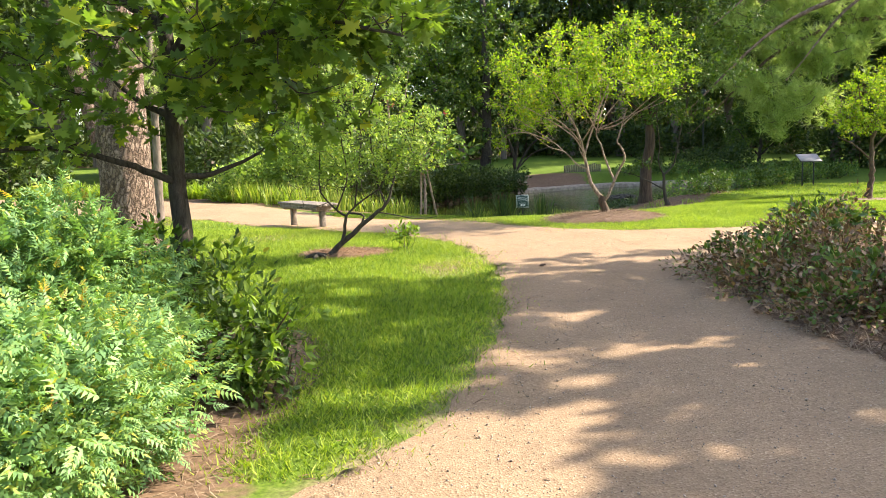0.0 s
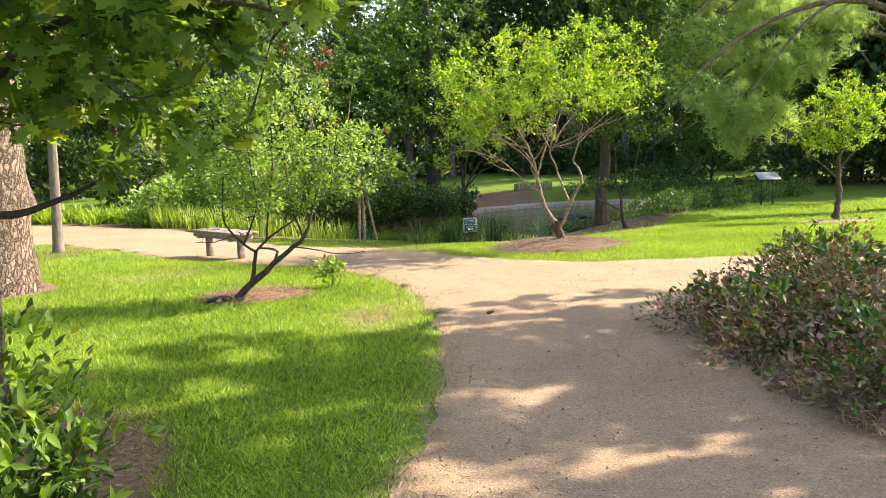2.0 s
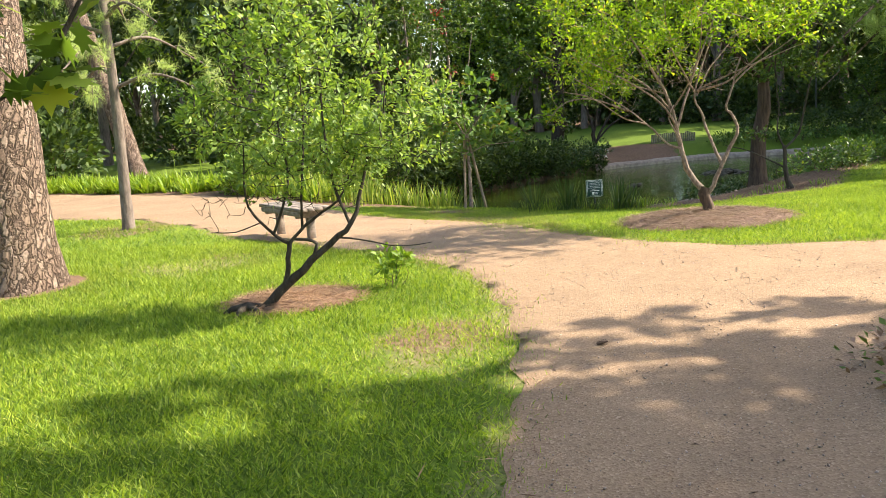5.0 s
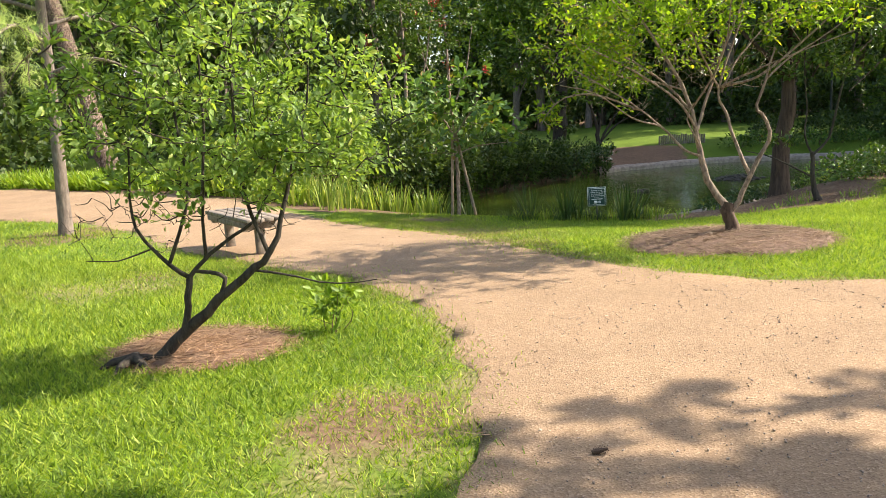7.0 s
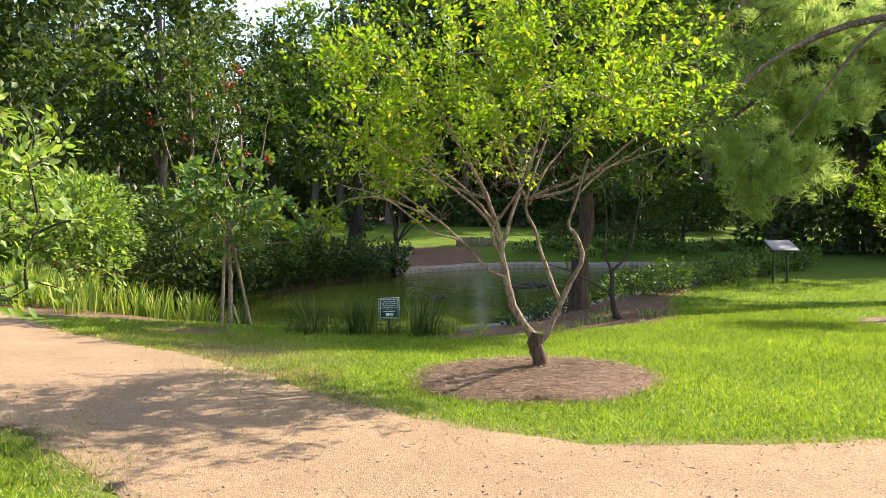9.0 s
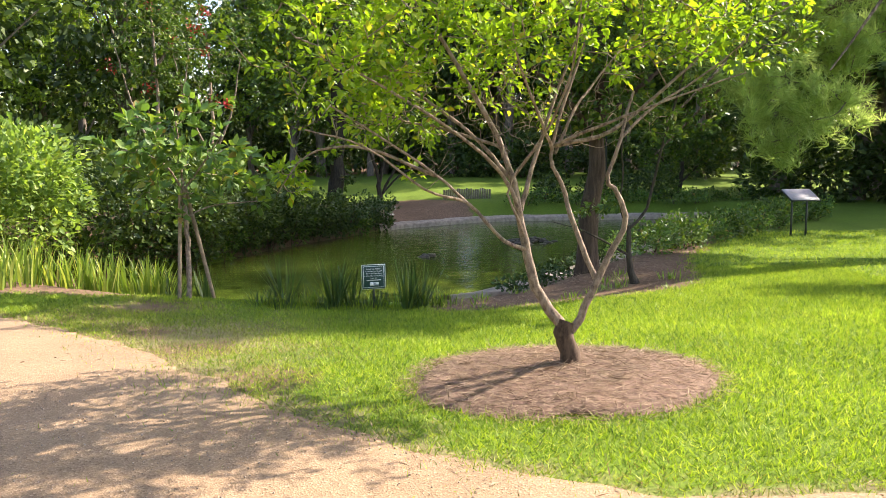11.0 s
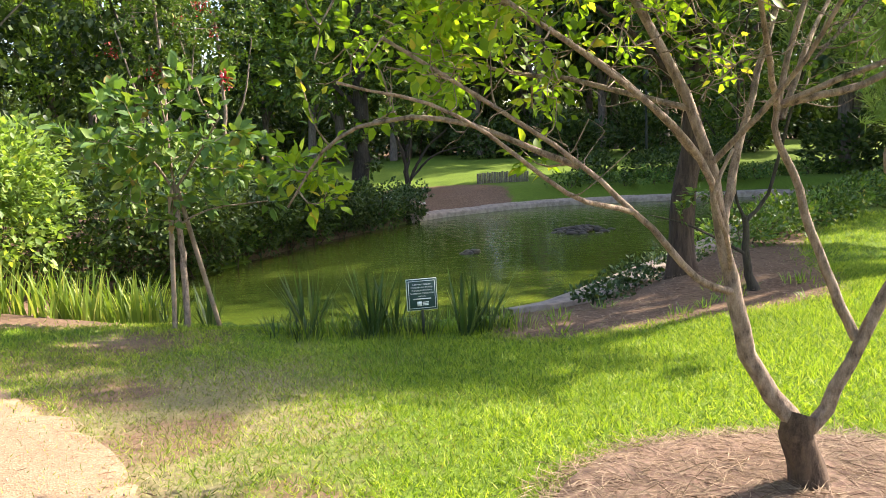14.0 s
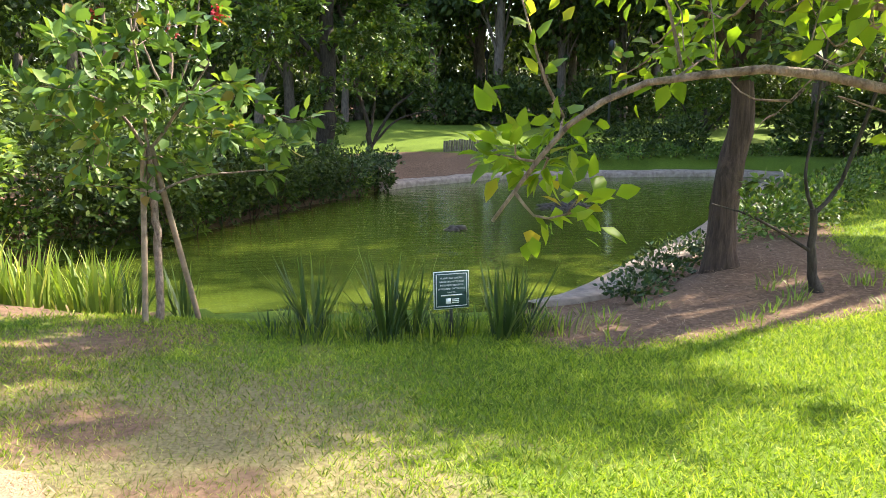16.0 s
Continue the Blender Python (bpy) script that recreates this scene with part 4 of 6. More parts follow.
plumed_pine((15.2, 21.8, -0.25), 14, 0.3,
            [(3.4 + 0.33 * k, 180 + 24 * math.sin(k * 2.4), 8.4 + 1.6 * math.sin(k * 1.3), 1.7 - 0.06 * k) for k in range(11)] + [(10.5 + 0.5 * k, k * 97 % 360, 2.4, 0.1) for k in range(6)],
            [(-5.4, 0, 2.5, 1.1, 0.9, 0.55), (-6.9, -0.1, 3.0, 1.4, 1.0, 0.7), (-4.9, 0.1, 3.8, 1.6, 1.1, 0.6), (-7.3, 0, 4.4, 1.6, 1.1, 0.75), (-5.3, 0, 5.2, 2.0, 1.2, 0.65), (-8.2, 0.2, 5.8, 1.4, 1.1, 0.65), (-6.3, 0.2, 6.6, 2.2, 1.3, 0.7), (0.2, 0, 12.6, 2.0, 2.0, 1.0), (-3.2, 0.1, 4.9, 1.1, 1.1, 0.6), (-5.9, -0.1, 1.95, 0.7, 0.5, 0.3)],
            430, "large pine with drooping boughs of long pale needles by the pond")

# dark cypress on the bank and a bare little tree before it
limb_tree("cypress", (5.3, 20.5, -0.3), [
    ([(0, 0, -0.1), (0.02, 0, 1.0), (0.15, 0, 2.2), (0.2, 0, 4.2), (0.2, 0, 6.5)], 0.165, 0.05),
    ([(0.1, 0, 2.0), (-0.5, -0.3, 2.6), (-1.2, -0.5, 3.1)], 0.05, 0.02), ([(0.1, 0, 2.2), (0.8, 0, 2.8), (1.4, 0, 3.3)], 0.05, 0.02),
    ([(0.15, 0, 3.2), (-0.5, 0.4, 4.0), (-1.0, 0.6, 4.4)], 0.05, 0.02), ([(0.15, 0, 3.6), (0.6, 0.4, 4.4), (1.1, 0.6, 5.0)], 0.05, 0.02),
], [(0.2, 0, 4.0, 1.2, 1.2, 1.6), (0.1, 0, 2.6, 1.0, 0.9, 0.6), (0.4, -0.6, 5.6, 1.5, 1.4, 1.0), (0.8, -1.4, 5.0, 1.3, 1.1, 0.6)], 330, 26, LEAF_DARK, BARK_CYPRESS, 0.12, "dark trunked tree leaning out on the pond bank", SIMPLE, thick=0.014)
limb_tree("bare_little_tree", (5.45, 19.2, -0.22), [
    ([(0.05, 0, -0.05), (-0.03, 0, 0.3), (-0.07, 0, 0.75)], 0.05, 0.03),
    ([(-0.05, 0, 0.35), (-0.4, 0, 0.55), (-0.75, 0, 0.72), (-1.1, 0, 0.82)], 0.018, 0.006),
    ([(-0.05, 0, 0.7), (-0.18, 0, 1.0), (-0.15, 0, 1.4)], 0.02, 0.01), ([(-0.05, 0, 0.7), (0.2, 0, 1.0), (0.3, -0.2, 1.8), (0.5, -0.5, 3.0), (0.6, -0.7, 4.2)], 0.022, 0.01), ([(-0.15, 0, 1.4), (-0.3, -0.3, 2.2), (-0.3, -0.6, 3.2)], 0.014, 0.008),
], [(0.1, -0.2, 2.3, 0.9, 0.8, 0.55), (0.2, -0.6, 3.2, 1.4, 1.2, 0.6), (0.6, -0.9, 4.1, 1.5, 1.2, 0.6), (0.45, -1.3, 3.1, 1.2, 1.1, 0.5), (-0.6, -0.9, 3.4, 0.9, 0.9, 0.45), (-0.7, 0, 1.0, 0.4, 0.3, 0.15)], 300, 24, LEAF_DARK, BARK_DARK, 0.08, "small dark-stemmed tree with a loose crown on bare soil", thick=0.007)

limb_tree("young_tree", (9.9, 18.35, -0.1), [
    ([(0.0, 0, -0.05), (0.08, 0, 0.5), (0.05, 0, 1.1), (0.15, 0, 1.7)], 0.07, 0.035),
    ([(0.05, 0, 0.8), (-0.35, 0, 1.15), (-0.75, 0, 1.35)], 0.025, 0.01), ([(0.05, 0, 1.0), (0.5, 0, 1.5), (0.9, 0, 2.0)], 0.025, 0.01), ([(0.1, 0, 1.3), (-0.2, 0, 1.9), (-0.3, 0, 2.5)], 0.025, 0.01),
], [(0.1, 0, 2.1, 1.15, 1.1, 0.75), (-0.4, 0, 1.7, 0.7, 0.7, 0.4), (0.3, 0, 2.6, 0.8, 0.8, 0.5)], 230, 30, LEAF_LIME, BARK_BROWN, 0.06, "young bright green tree on an oval of mulch", SIMPLE)


# ---- shrubs and beds ----
def bush(name, base, blobs, n, leaf_mat, size, label, shape=SIMPLE, width=1.0, bark=BARK_BROWN, stems=9, shell=0.22, out=0.8, group="", category="shrub", flop=0.5, stem=0.013):
    """A shrub: a few stems from the foot and leaves through its rounded masses."""
    ob = thing(name, base, label, category, group)
    tips, _ = in_ellipsoids(stems, blobs, 0.6)
    for t in tips:
        foot = np.array((t[0] * 0.35, t[1] * 0.35, -0.03))
        part("stem", tube(Geo(), curve([foot, (foot + t) / 2 + rng.normal(0, 0.06, 3), t], 6), np.linspace(stem, stem * 0.4, 6) * (0.6 + size * 4), 5, 0.06), bark, ob, smooth=True)
    p, d = in_ellipsoids(n, blobs, shell)
    lump = np.array([noise.noise(v * 2.3) for v in map(Vector, p)])
    p = p + d * lump[:, None] * 0.32
    keep = p[:, 2] > 0.02
    p, d = p[keep], d[keep]
    part("foliage", leaves(Geo(), p, d * out + rng.normal(0, 0.55, p.shape) + (0, 0, 0.25), rng.uniform(0.6, 1.25, len(p)) * size, shape, width, flop=flop), leaf_mat, ob)["kind"] = "stuff"
    return ob


_spray = []
for k in range(5):
    for sgn in (-1, 1):
        a, s0, ln = radians(52 - 4 * k) * sgn, 0.12 + 0.17 * k, 0.42 - 0.045 * k
        c, s = math.cos(a), math.sin(a)
        _spray.append([(s0, 0, -0.12 * s0 * s0), (s0 + ln * 0.45 * c - 0.17 * ln * s, ln * 0.45 * s + 0.22 * ln * c, 0.03), (s0 + ln * c, ln * s, -0.1 - 0.1 * s0), (s0 + ln * 0.45 * c + 0.17 * ln * s, ln * 0.45 * s - 0.22 * ln * c, 0.03)])
_spray.append([(0.85, 0, -0.1), (1.0, 0.06, -0.12), (1.22, 0, -0.22), (1.0, -0.06, -0.12)])
SPRAY = (np.array(_spray).reshape(-1, 3), np.array([(4 * i, 4 * i + 1, 4 * i + 2, 4 * i + 3) for i in range(len(_spray))]))

for k, (bx, by, blobs, n) in enumerate((
        (-1.75, 3.05, [(0, 0, 0.42, 0.62, 0.75, 0.5), (0.12, 0.5, 0.35, 0.42, 0.5, 0.42)], 1500),
        (-2.75, 2.9, [(0, 0, 0.55, 0.8, 0.9, 0.55)], 1500),
        (-3.3, 4.3, [(0, 0, 0.65, 0.95, 0.85, 0.62)], 1500),
        (-2.15, 4.15, [(0, 0, 0.62, 0.6, 0.65, 0.58), (0.1, 0.1, 0.85, 0.35, 0.35, 0.35)], 1500),
        (-2.0, 1.7, [(0, 0, 0.4, 0.6, 0.7, 0.5)], 900))):
    ob = bush("feathery_shrub", (bx, by, 0), blobs, int(n * 2.5), LEAF_FEATHER, 0.112, "pale green shrub of feathery toothed leaflets spilling from the bed", SPRAY, 1.0, group="feathery shrubs in the bed", out=0.55, flop=0.35)
    p, d = in_ellipsoids(40, [(q[0], q[1], q[2] + 0.03, q[3] * 1.04, q[4] * 1.04, q[5] * 1.04) for q in blobs], 0.04)
    keep = (d[:, 2] > 0.1) & (np.sin(p[:, 0] * 3.1 + k) + np.sin(p[:, 1] * 2.7 + 2 * k) > -0.2)
    p, d = np.repeat(p[keep], 8, 0), np.repeat(d[keep], 8, 0)
    part("young_growth", leaves(Geo(), p + rng.normal(0, 0.06, p.shape), d * 0.8 + rng.normal(0, 0.5, p.shape), rng.uniform(0.045, 0.085, len(p)), SPRAY, 1.0, flop=0.4), LEAF_TIP, ob, "yellow and orange young shoots")["kind"] = "stuff"
for bx, by, blobs, n, mat in (
        (-1.25, 4.6, [(0, 0, 0.26, 0.42, 0.4, 0.3), (0.16, 0.16, 0.38, 0.3, 0.3, 0.26), (0.1, -0.15, 0.16, 0.3, 0.25, 0.16)], 1500, LEAF_DARK),
        (-1.75, 5.05, [(0, 0, 0.4, 0.4, 0.36, 0.4), (0.0, -0.1, 0.68, 0.3, 0.28, 0.3), (0.3, 0, 0.5, 0.3, 0.3, 0.3)], 1900, LEAF_DARK),
        (-2.2, 5.3, [(0, 0, 0.5, 0.42, 0.4, 0.48), (-0.1, 0, 0.8, 0.25, 0.25, 0.2)], 1000, LEAF_DARK),
        (-2.8, 5.3, [(0, 0, 0.55, 0.55, 0.5, 0.55)], 1100, LEAF_DARK),
        (-3.7, 5.7, [(0, 0, 0.6, 0.7, 0.6, 0.6)], 1200, LEAF_MID)):
    ob = bush("glossy_shrub", (bx, by, 0), blobs, n, mat, 0.07, "loose glossy dark green shrub at the edge of the bed", LEAF, 0.85, group="glossy shrubs in the bed", shell=0.45, stems=12)
    p, d = in_ellipsoids(60, [(q[0], q[1], q[2] + 0.06, q[3] * 1.08, q[4] * 1.08, q[5] * 1.08) for q in blobs], 0.05)
    keep = d[:, 2] > -0.1
    p, d = np.repeat(p[keep], 9, 0), np.repeat(d[keep], 9, 0)
    part("young_growth", leaves(Geo(), p, d * 0.7 + rng.normal(0, 0.75, p.shape), rng.uniform(0.06, 0.1, len(p)), LEAF, 0.75), LEAF_MID, ob, "lighter whorls of young leaves")["kind"] = "stuff"
for bx, by, blobs, n in (
        (3.2, 8.25, [(0, 0, 0.16, 0.5, 0.55, 0.24), (0.4, -0.2, 0.3, 0.42, 0.45, 0.3), (0.0, -0.5, 0.2, 0.42, 0.4, 0.22)], 2900),
        (3.2, 7.2, [(0, 0, 0.18, 0.62, 0.55, 0.24), (0.45, 0.2, 0.38, 0.36, 0.4, 0.26), (0.2, -0.35, 0.28, 0.4, 0.3, 0.26)], 2900),
        (3.35, 6.1, [(0, 0, 0.2, 0.68, 0.65, 0.26), (0.4, -0.1, 0.36, 0.45, 0.4, 0.3)], 2900),
        (4.3, 9.0, [(0, 0, 0.28, 0.8, 0.75, 0.3), (0.2, 0.1, 0.45, 0.4, 0.4, 0.24)], 2400),
        (4.5, 7.5, [(0, 0, 0.36, 0.9, 0.9, 0.36), (0.0, -0.4, 0.55, 0.4, 0.4, 0.24)], 2400),
        (3.9, 4.9, [(0, 0, 0.26, 0.95, 0.8, 0.32)], 2200)):
    blobs = blobs + [(-0.2, -0.1, 0.08, 0.62, 0.62, 0.14)]
    ob = bush("russet_shrub", (bx, by, 0), blobs, int(n * 1.45), LEAF_RUSSET, 0.06, "half-dead russet shrub with some dark green leaves edging the path", SIMPLE, 0.95, group="russet shrubs by the path", stems=34, shell=0.42, stem=0.009)
    top = [(b[0], b[1], b[2] + 0.1, b[3] * 0.8, b[4] * 0.8, b[5]) for b in blobs]
    p, d = in_ellipsoids(80, top, 0.08)
    m = d[:, 2] > 0.25
    p, d = np.repeat(p[m], 6, 0), np.repeat(d[m], 6, 0)
    part("young_growth", leaves(Geo(), p + rng.normal(0, 0.025, p.shape), d + rng.normal(0, 0.7, p.shape), rng.uniform(0.065, 0.105, len(p)), LEAF, 0.85), LEAF_DARK, ob, "fresh dark green shoots")["kind"] = "stuff"

# dry grass at the skirt of the russet shrubs
for k in range(44):
    u = k / 43
    x, y = np.interp(u, [0, 0.25, 0.45, 0.7, 1], [3.5, 2.85, 2.62, 2.72, 2.9]) + rng.uniform(0.0, 0.25), 9.2 - 5.2 * u
    ob = thing("dry_tuft", (x, y, 0), "withered brown grass tuft at the path's edge", "grass", "dry tufts by the path")
    az = rng.uniform(0, 2 * np.pi, 40)
    p = np.stack([0.12 * np.cos(az * 3), 0.12 * np.sin(az * 3), np.zeros(40)], 1)
    part("blade_tuft", straps(Geo(), p, rng.uniform(0.1, 0.22, 40), 0.007, rng.uniform(0.8, 1.45, 40), az, rng.uniform(0.4, 1.3, 40), 3), STRAW, ob)["kind"] = "stuff"

# suckers near the leaning tree
bush("sprouting_shrub", (-0.55, 11.1, 0), [(0, 0, 0.2, 0.3, 0.22, 0.17), (0.12, 0, 0.3, 0.22, 0.16, 0.12)], 230, LEAF_MID, 0.07, "knee-high bright green sprouts in the grass", LEAF, 0.8, stems=6, shell=0.5, stem=0.005)

# shrubs along the pond's left shore
# dark evergreens whose woodland leaf colour also holds the bank's shade
for bx, by, r, h, n, mat, size, label in (
        (-3.9, 23.4, 1.35, 2.5, 6500, LEAF_SOFT, 0.13, "large rounded pale green shrub by the pond"),
        (-5.6, 23.0, 1.1, 1.7, 3200, LEAF_SOFT, 0.13, "large rounded pale green shrub by the pond"),
        (-2.2, 24.9, 1.2, 1.9, 3000, LEAF_WOODS_SHADED, 0.13, "dark evergreen shrub overhanging the pond"),
        (-1.2, 26.6, 1.2, 1.8, 3000, LEAF_WOODS_SHADED, 0.13, "dark evergreen shrub overhanging the pond"),
        (-0.2, 28.5, 1.1, 1.3, 2400, LEAF_WOODS_SHADED, 0.12, "dark evergreen shrub overhanging the pond"),
        (-2.6, 28.6, 1.6, 2.4, 3000, LEAF_WOODS_SHADED, 0.15, "dark evergreen shrub overhanging the pond"),
        (-5.0, 26.5, 1.6, 2.6, 3000, LEAF_WOODS_SHADED, 0.15, "dark evergreen shrub behind the shore"),
        (-0.95, 25.3, 0.75, 1.2, 1500, LEAF_WOODS_SHADED, 0.11, "dark evergreen shrub overhanging the pond"),
        (-0.15, 26.8, 0.75, 1.1, 1500, LEAF_WOODS_SHADED, 0.11, "dark evergreen shrub overhanging the pond"),
        (0.65, 28.0, 0.75, 1.0, 1500, LEAF_WOODS_SHADED, 0.11, "dark evergreen shrub overhanging the pond"),
        (1.4, 29.2, 0.75, 0.9, 1500, LEAF_WOODS_SHADED, 0.1, "dark evergreen shrub overhanging the pond"),
        (0.1, 30.2, 0.9, 1.0, 1400, LEAF_WOODS_SHADED, 0.1, "dark evergreen shrub overhanging the pond"),
        (2.9, 31.5, 0.75, 0.6, 900, LEAF_IRIS, 0.1, "low dark plants at the water's edge"),
        (2.1, 30.2, 0.75, 0.7, 900, LEAF_IRIS, 0.1, "low dark plants at the water's edge")):
    bush("shore_shrub", (bx, by, -0.35), [(0, 0, h * 0.42, r, r, h * 0.42), (0.25 * r, -0.1 * r, h * 0.66, r * 0.7, r * 0.7, h * 0.32)], n, mat, size, label, group="shrubs on the pond's shore", stems=6)
for k, (bx, by, h) in enumerate(((-2.9, 24.0, 0.9), (-2.0, 24.75, 0.9), (-1.15, 25.2, 0.85), (-0.75, 26.1, 0.9), (-0.35, 26.9, 0.8), (0.15, 27.7, 0.8), (0.65, 28.5, 0.75), (1.2, 29.25, 0.7), (1.75, 29.95, 0.65), (2.3, 30.7, 0.55), (2.95, 31.5, 0.5))):
    bush("shore_shrub", (bx, by, -0.72), [(0, 0, h * 0.5, 0.65, 0.6, h * 0.5), (-0.35, 0.2, h * 0.8, 0.6, 0.5, h * 0.4)], 1250, LEAF_WOODS_SHADED if k % 3 else LEAF_DARK, 0.1, "dark evergreen shrub trailing to the water", group="shrubs on the pond's shore", stems=5)
for bx, by, n in ((1.3, 30.6, 500), (2.2, 31.5, 500), (3.0, 32.4, 300)):
    ob = bush("white_flowering_plant", (bx, by, -0.45), [(0, 0, 0.2, 0.6, 0.4, 0.25)], n, LEAF_IRIS, 0.09, "low plant with pale white leaves at the water's edge", stems=4, group="pale plants at the water")
    p, d = in_ellipsoids(150, [(0, -0.05, 0.26, 0.55, 0.38, 0.24)], 0.1)
    part("pale_leaves", leaves(Geo(), p, d + (0, 0, 0.3), 0.09), WHITE_PETAL, ob)["kind"] = "stuff"
# clipped low shrubs and ground cover along the right shore
for k in range(13):
    u = k / 12
    bx, by = 6.9 + 7.6 * u + 0.25 * math.sin(k * 2.1), 22.0 + 6.6 * u
    bush("low_hedge_shrub", (bx, by, -0.35), [(0, 0, 0.28, 0.62, 0.6, 0.34 + 0.06 * math.sin(k))], 900, LEAF_DARK if k % 3 else LEAF_CRAPE, 0.085, "low dark spreading shrub along the pond's edge", group="low shrubs along the pond", stems=4)
for k in range(11):
    bush("low_hedge_shrub", (8.2 + 0.85 * k, 35.0 + 0.3 * math.sin(k * 1.7) - 0.05 * k, -0.3), [(0, 0, 0.2, 0.6, 0.5, 0.26 + 0.08 * math.sin(k * 2.3))], 420, LEAF_CRAPE if k % 2 else LEAF_DARK, 0.1, "low spreading shrub beyond the pond's far rim", group="low shrubs along the pond", stems=3)
for bx, by, r in ((4.15, 20.15, 0.4), (4.8, 20.95, 0.45), (5.4, 21.6, 0.5), (6.1, 22.2, 0.5), (6.2, 20.9, 0.5)):
    bush("ground_cover", (bx, by, -0.5), [(0, 0, 0.08, r, r * 0.8, 0.16)], 420, LEAF_IRIS, 0.075, "grey-green ground cover creeping over the pond's rim", group="ground cover on the rim", stems=3)


# ---- strap-leaved plants ----
def clump(name, x, y, n, length, width, mat, label, group, r=0.16, lean=0.3, droop=0.5, category="plant"):
    z = float(ground_height(np.array([x]), np.array([y]))[0])
    ob = thing(name, (x, y, z), label, category, group)
    az = rng.uniform(0, 2 * np.pi, n)
    rr = r * rng.uniform(0, 1, n) ** 0.5
    p = np.stack([rr * np.cos(az), rr * np.sin(az), np.full(n, -0.02)], 1)
    part("leaf_fan", straps(Geo(), p, rng.uniform(0.55, 1.05, n) * length, width * rng.uniform(0.7, 1.2, n), rng.uniform(0.02, 1, n) * lean, az + rng.normal(0, 0.5, n), droop * rng.uniform(0.1, 1.3, n)), mat, ob)["kind"] = "stuff"
    return ob


for x, y, n in ((0.84, 19.32, 30), (1.45, 19.15, 34), (1.66, 19.2, 18), (2.36, 18.95, 34), (2.55, 19.05, 14), (-0.74, 20.5, 26), (-0.3, 20.4, 16)):
    clump("iris_clump", x, y, n, 0.74, 0.028, LEAF_IRIS, "upright clump of dark sword-shaped leaves at the water", "iris clumps on the shore", 0.08, 0.72, 0.12)
for k in range(46):
    u = k / 45
    x, y = -5.6 + 4.7 * u + rng.normal(0, 0.15), 21.0 - 0.55 * u + rng.normal(0, 0.3) + (0.6 if u < 0.4 else 0)
    clump("reed_clump", x, y, 22, 0.7, 0.03, LEAF_REED, "bright yellow-green reeds along the shore", "reeds along the shore", 0.2, 0.35, 0.7)
for k in range(22):
    clump("grass_tuft", rng.uniform(0.5, 2.9), 19.2 + rng.normal(0, 0.14), 26, 0.28, 0.014, LEAF_REED if k % 2 else LEAF_IRIS, "loose tuft of grass between the irises", "grass tufts on the shore", 0.2, 0.6, 0.9)
for k in range(16):
    clump("bank_weed", rng.uniform(3.1, 6.3), rng.uniform(18.5, 19.9), 18, 0.16, 0.014, LEAF_STRAP if k % 2 else LEAF_SOFT, "small green weed on the bare bank", "weeds on the bank", 0.14, 0.9, 0.9)
for k in range(120):
    u = rng.uniform(0, 1)
    x = -14.2 + 10.6 * u
    y = np.interp(x, [-14.2, -10.9, -6.2, -3.4], [26.9, 24.9, 22.3, 20.2]) + rng.uniform(0.1, 1.5)
    clump("lily_turf", x, y, 34, 0.62, 0.05, LEAF_STRAP, "arching bright green strap-leaved border plant", "border of strap-leaved plants", 0.28, 0.95, 1.8)
for k in range(7):
    x = rng.uniform(-9, -5)
    y = np.interp(x, [-14.2, -10.9, -6.2, -3.4], [26.9, 24.9, 22.3, 20.2]) + 1.4
    ob = thing("seed_head", (x, y, 0), "round pale green seed head on a thin stalk", "flower", "seed heads over the border")
    h = rng.uniform(0.8, 1.1)
    part("stalk", tube(Geo(), [(0, 0, 0), (0.02, 0, h / 2), (0, 0.02, h)], 0.008, 5), LEAF_STRAP, ob)
    d = unit(rng.normal(0, 1, (90, 3)))
    part("head", leaves(Geo(), np.array((0, 0.02, h)) + d * 0.02, d, 0.08, SIMPLE, 0.5), LEAF_FAR, ob)


# ---- woods ----
def wood_tree(name, blobs, tall, r0, n, mat, size, label, x, y, bark=BARK_GREY):
    ob = thing(name, (x, y, float(height(x, y))), label, "tree", "trees of the surrounding woods")
    line = curve([(0, 0, -0.2), (0.15, 0.1, tall * 0.35), (-0.1, 0, tall * 0.9)], 10)
    part("trunk", tube(Geo(), line, np.linspace(r0, r0 * 0.4, 10), 10, 0.05), bark, ob, smooth=True)
    tips, _ = in_ellipsoids(14, blobs, 0.6)
    for t in tips:
        a = line[int(np.clip(t[2] / tall * 9 - 1, 2, 8))]
        part("limb", tube(Geo(), curve([a, (a + t) / 2 + (0, 0, 0.2), t], 6), np.linspace(r0 * 0.3, 0.02, 6), 5), bark, ob, smooth=True)
    k = 60
    c, d = in_ellipsoids(n // k, blobs, 0.35)
    p = np.repeat(c, k, 0) + rng.normal(0, 1, (len(c) * k, 3)) * np.array((0.5, 0.5, 0.28)) * (0.5 + tall * 0.03)
    part("crown", leaves(Geo(), p, np.repeat(d, k, 0) + rng.normal(0, 0.8, p.shape) - (0, 0, 0.2), rng.uniform(0.6, 1.3, len(p)) * size, SIMPLE, 1.1, flop=0.7), mat, ob)["kind"] = "stuff"
    return ob


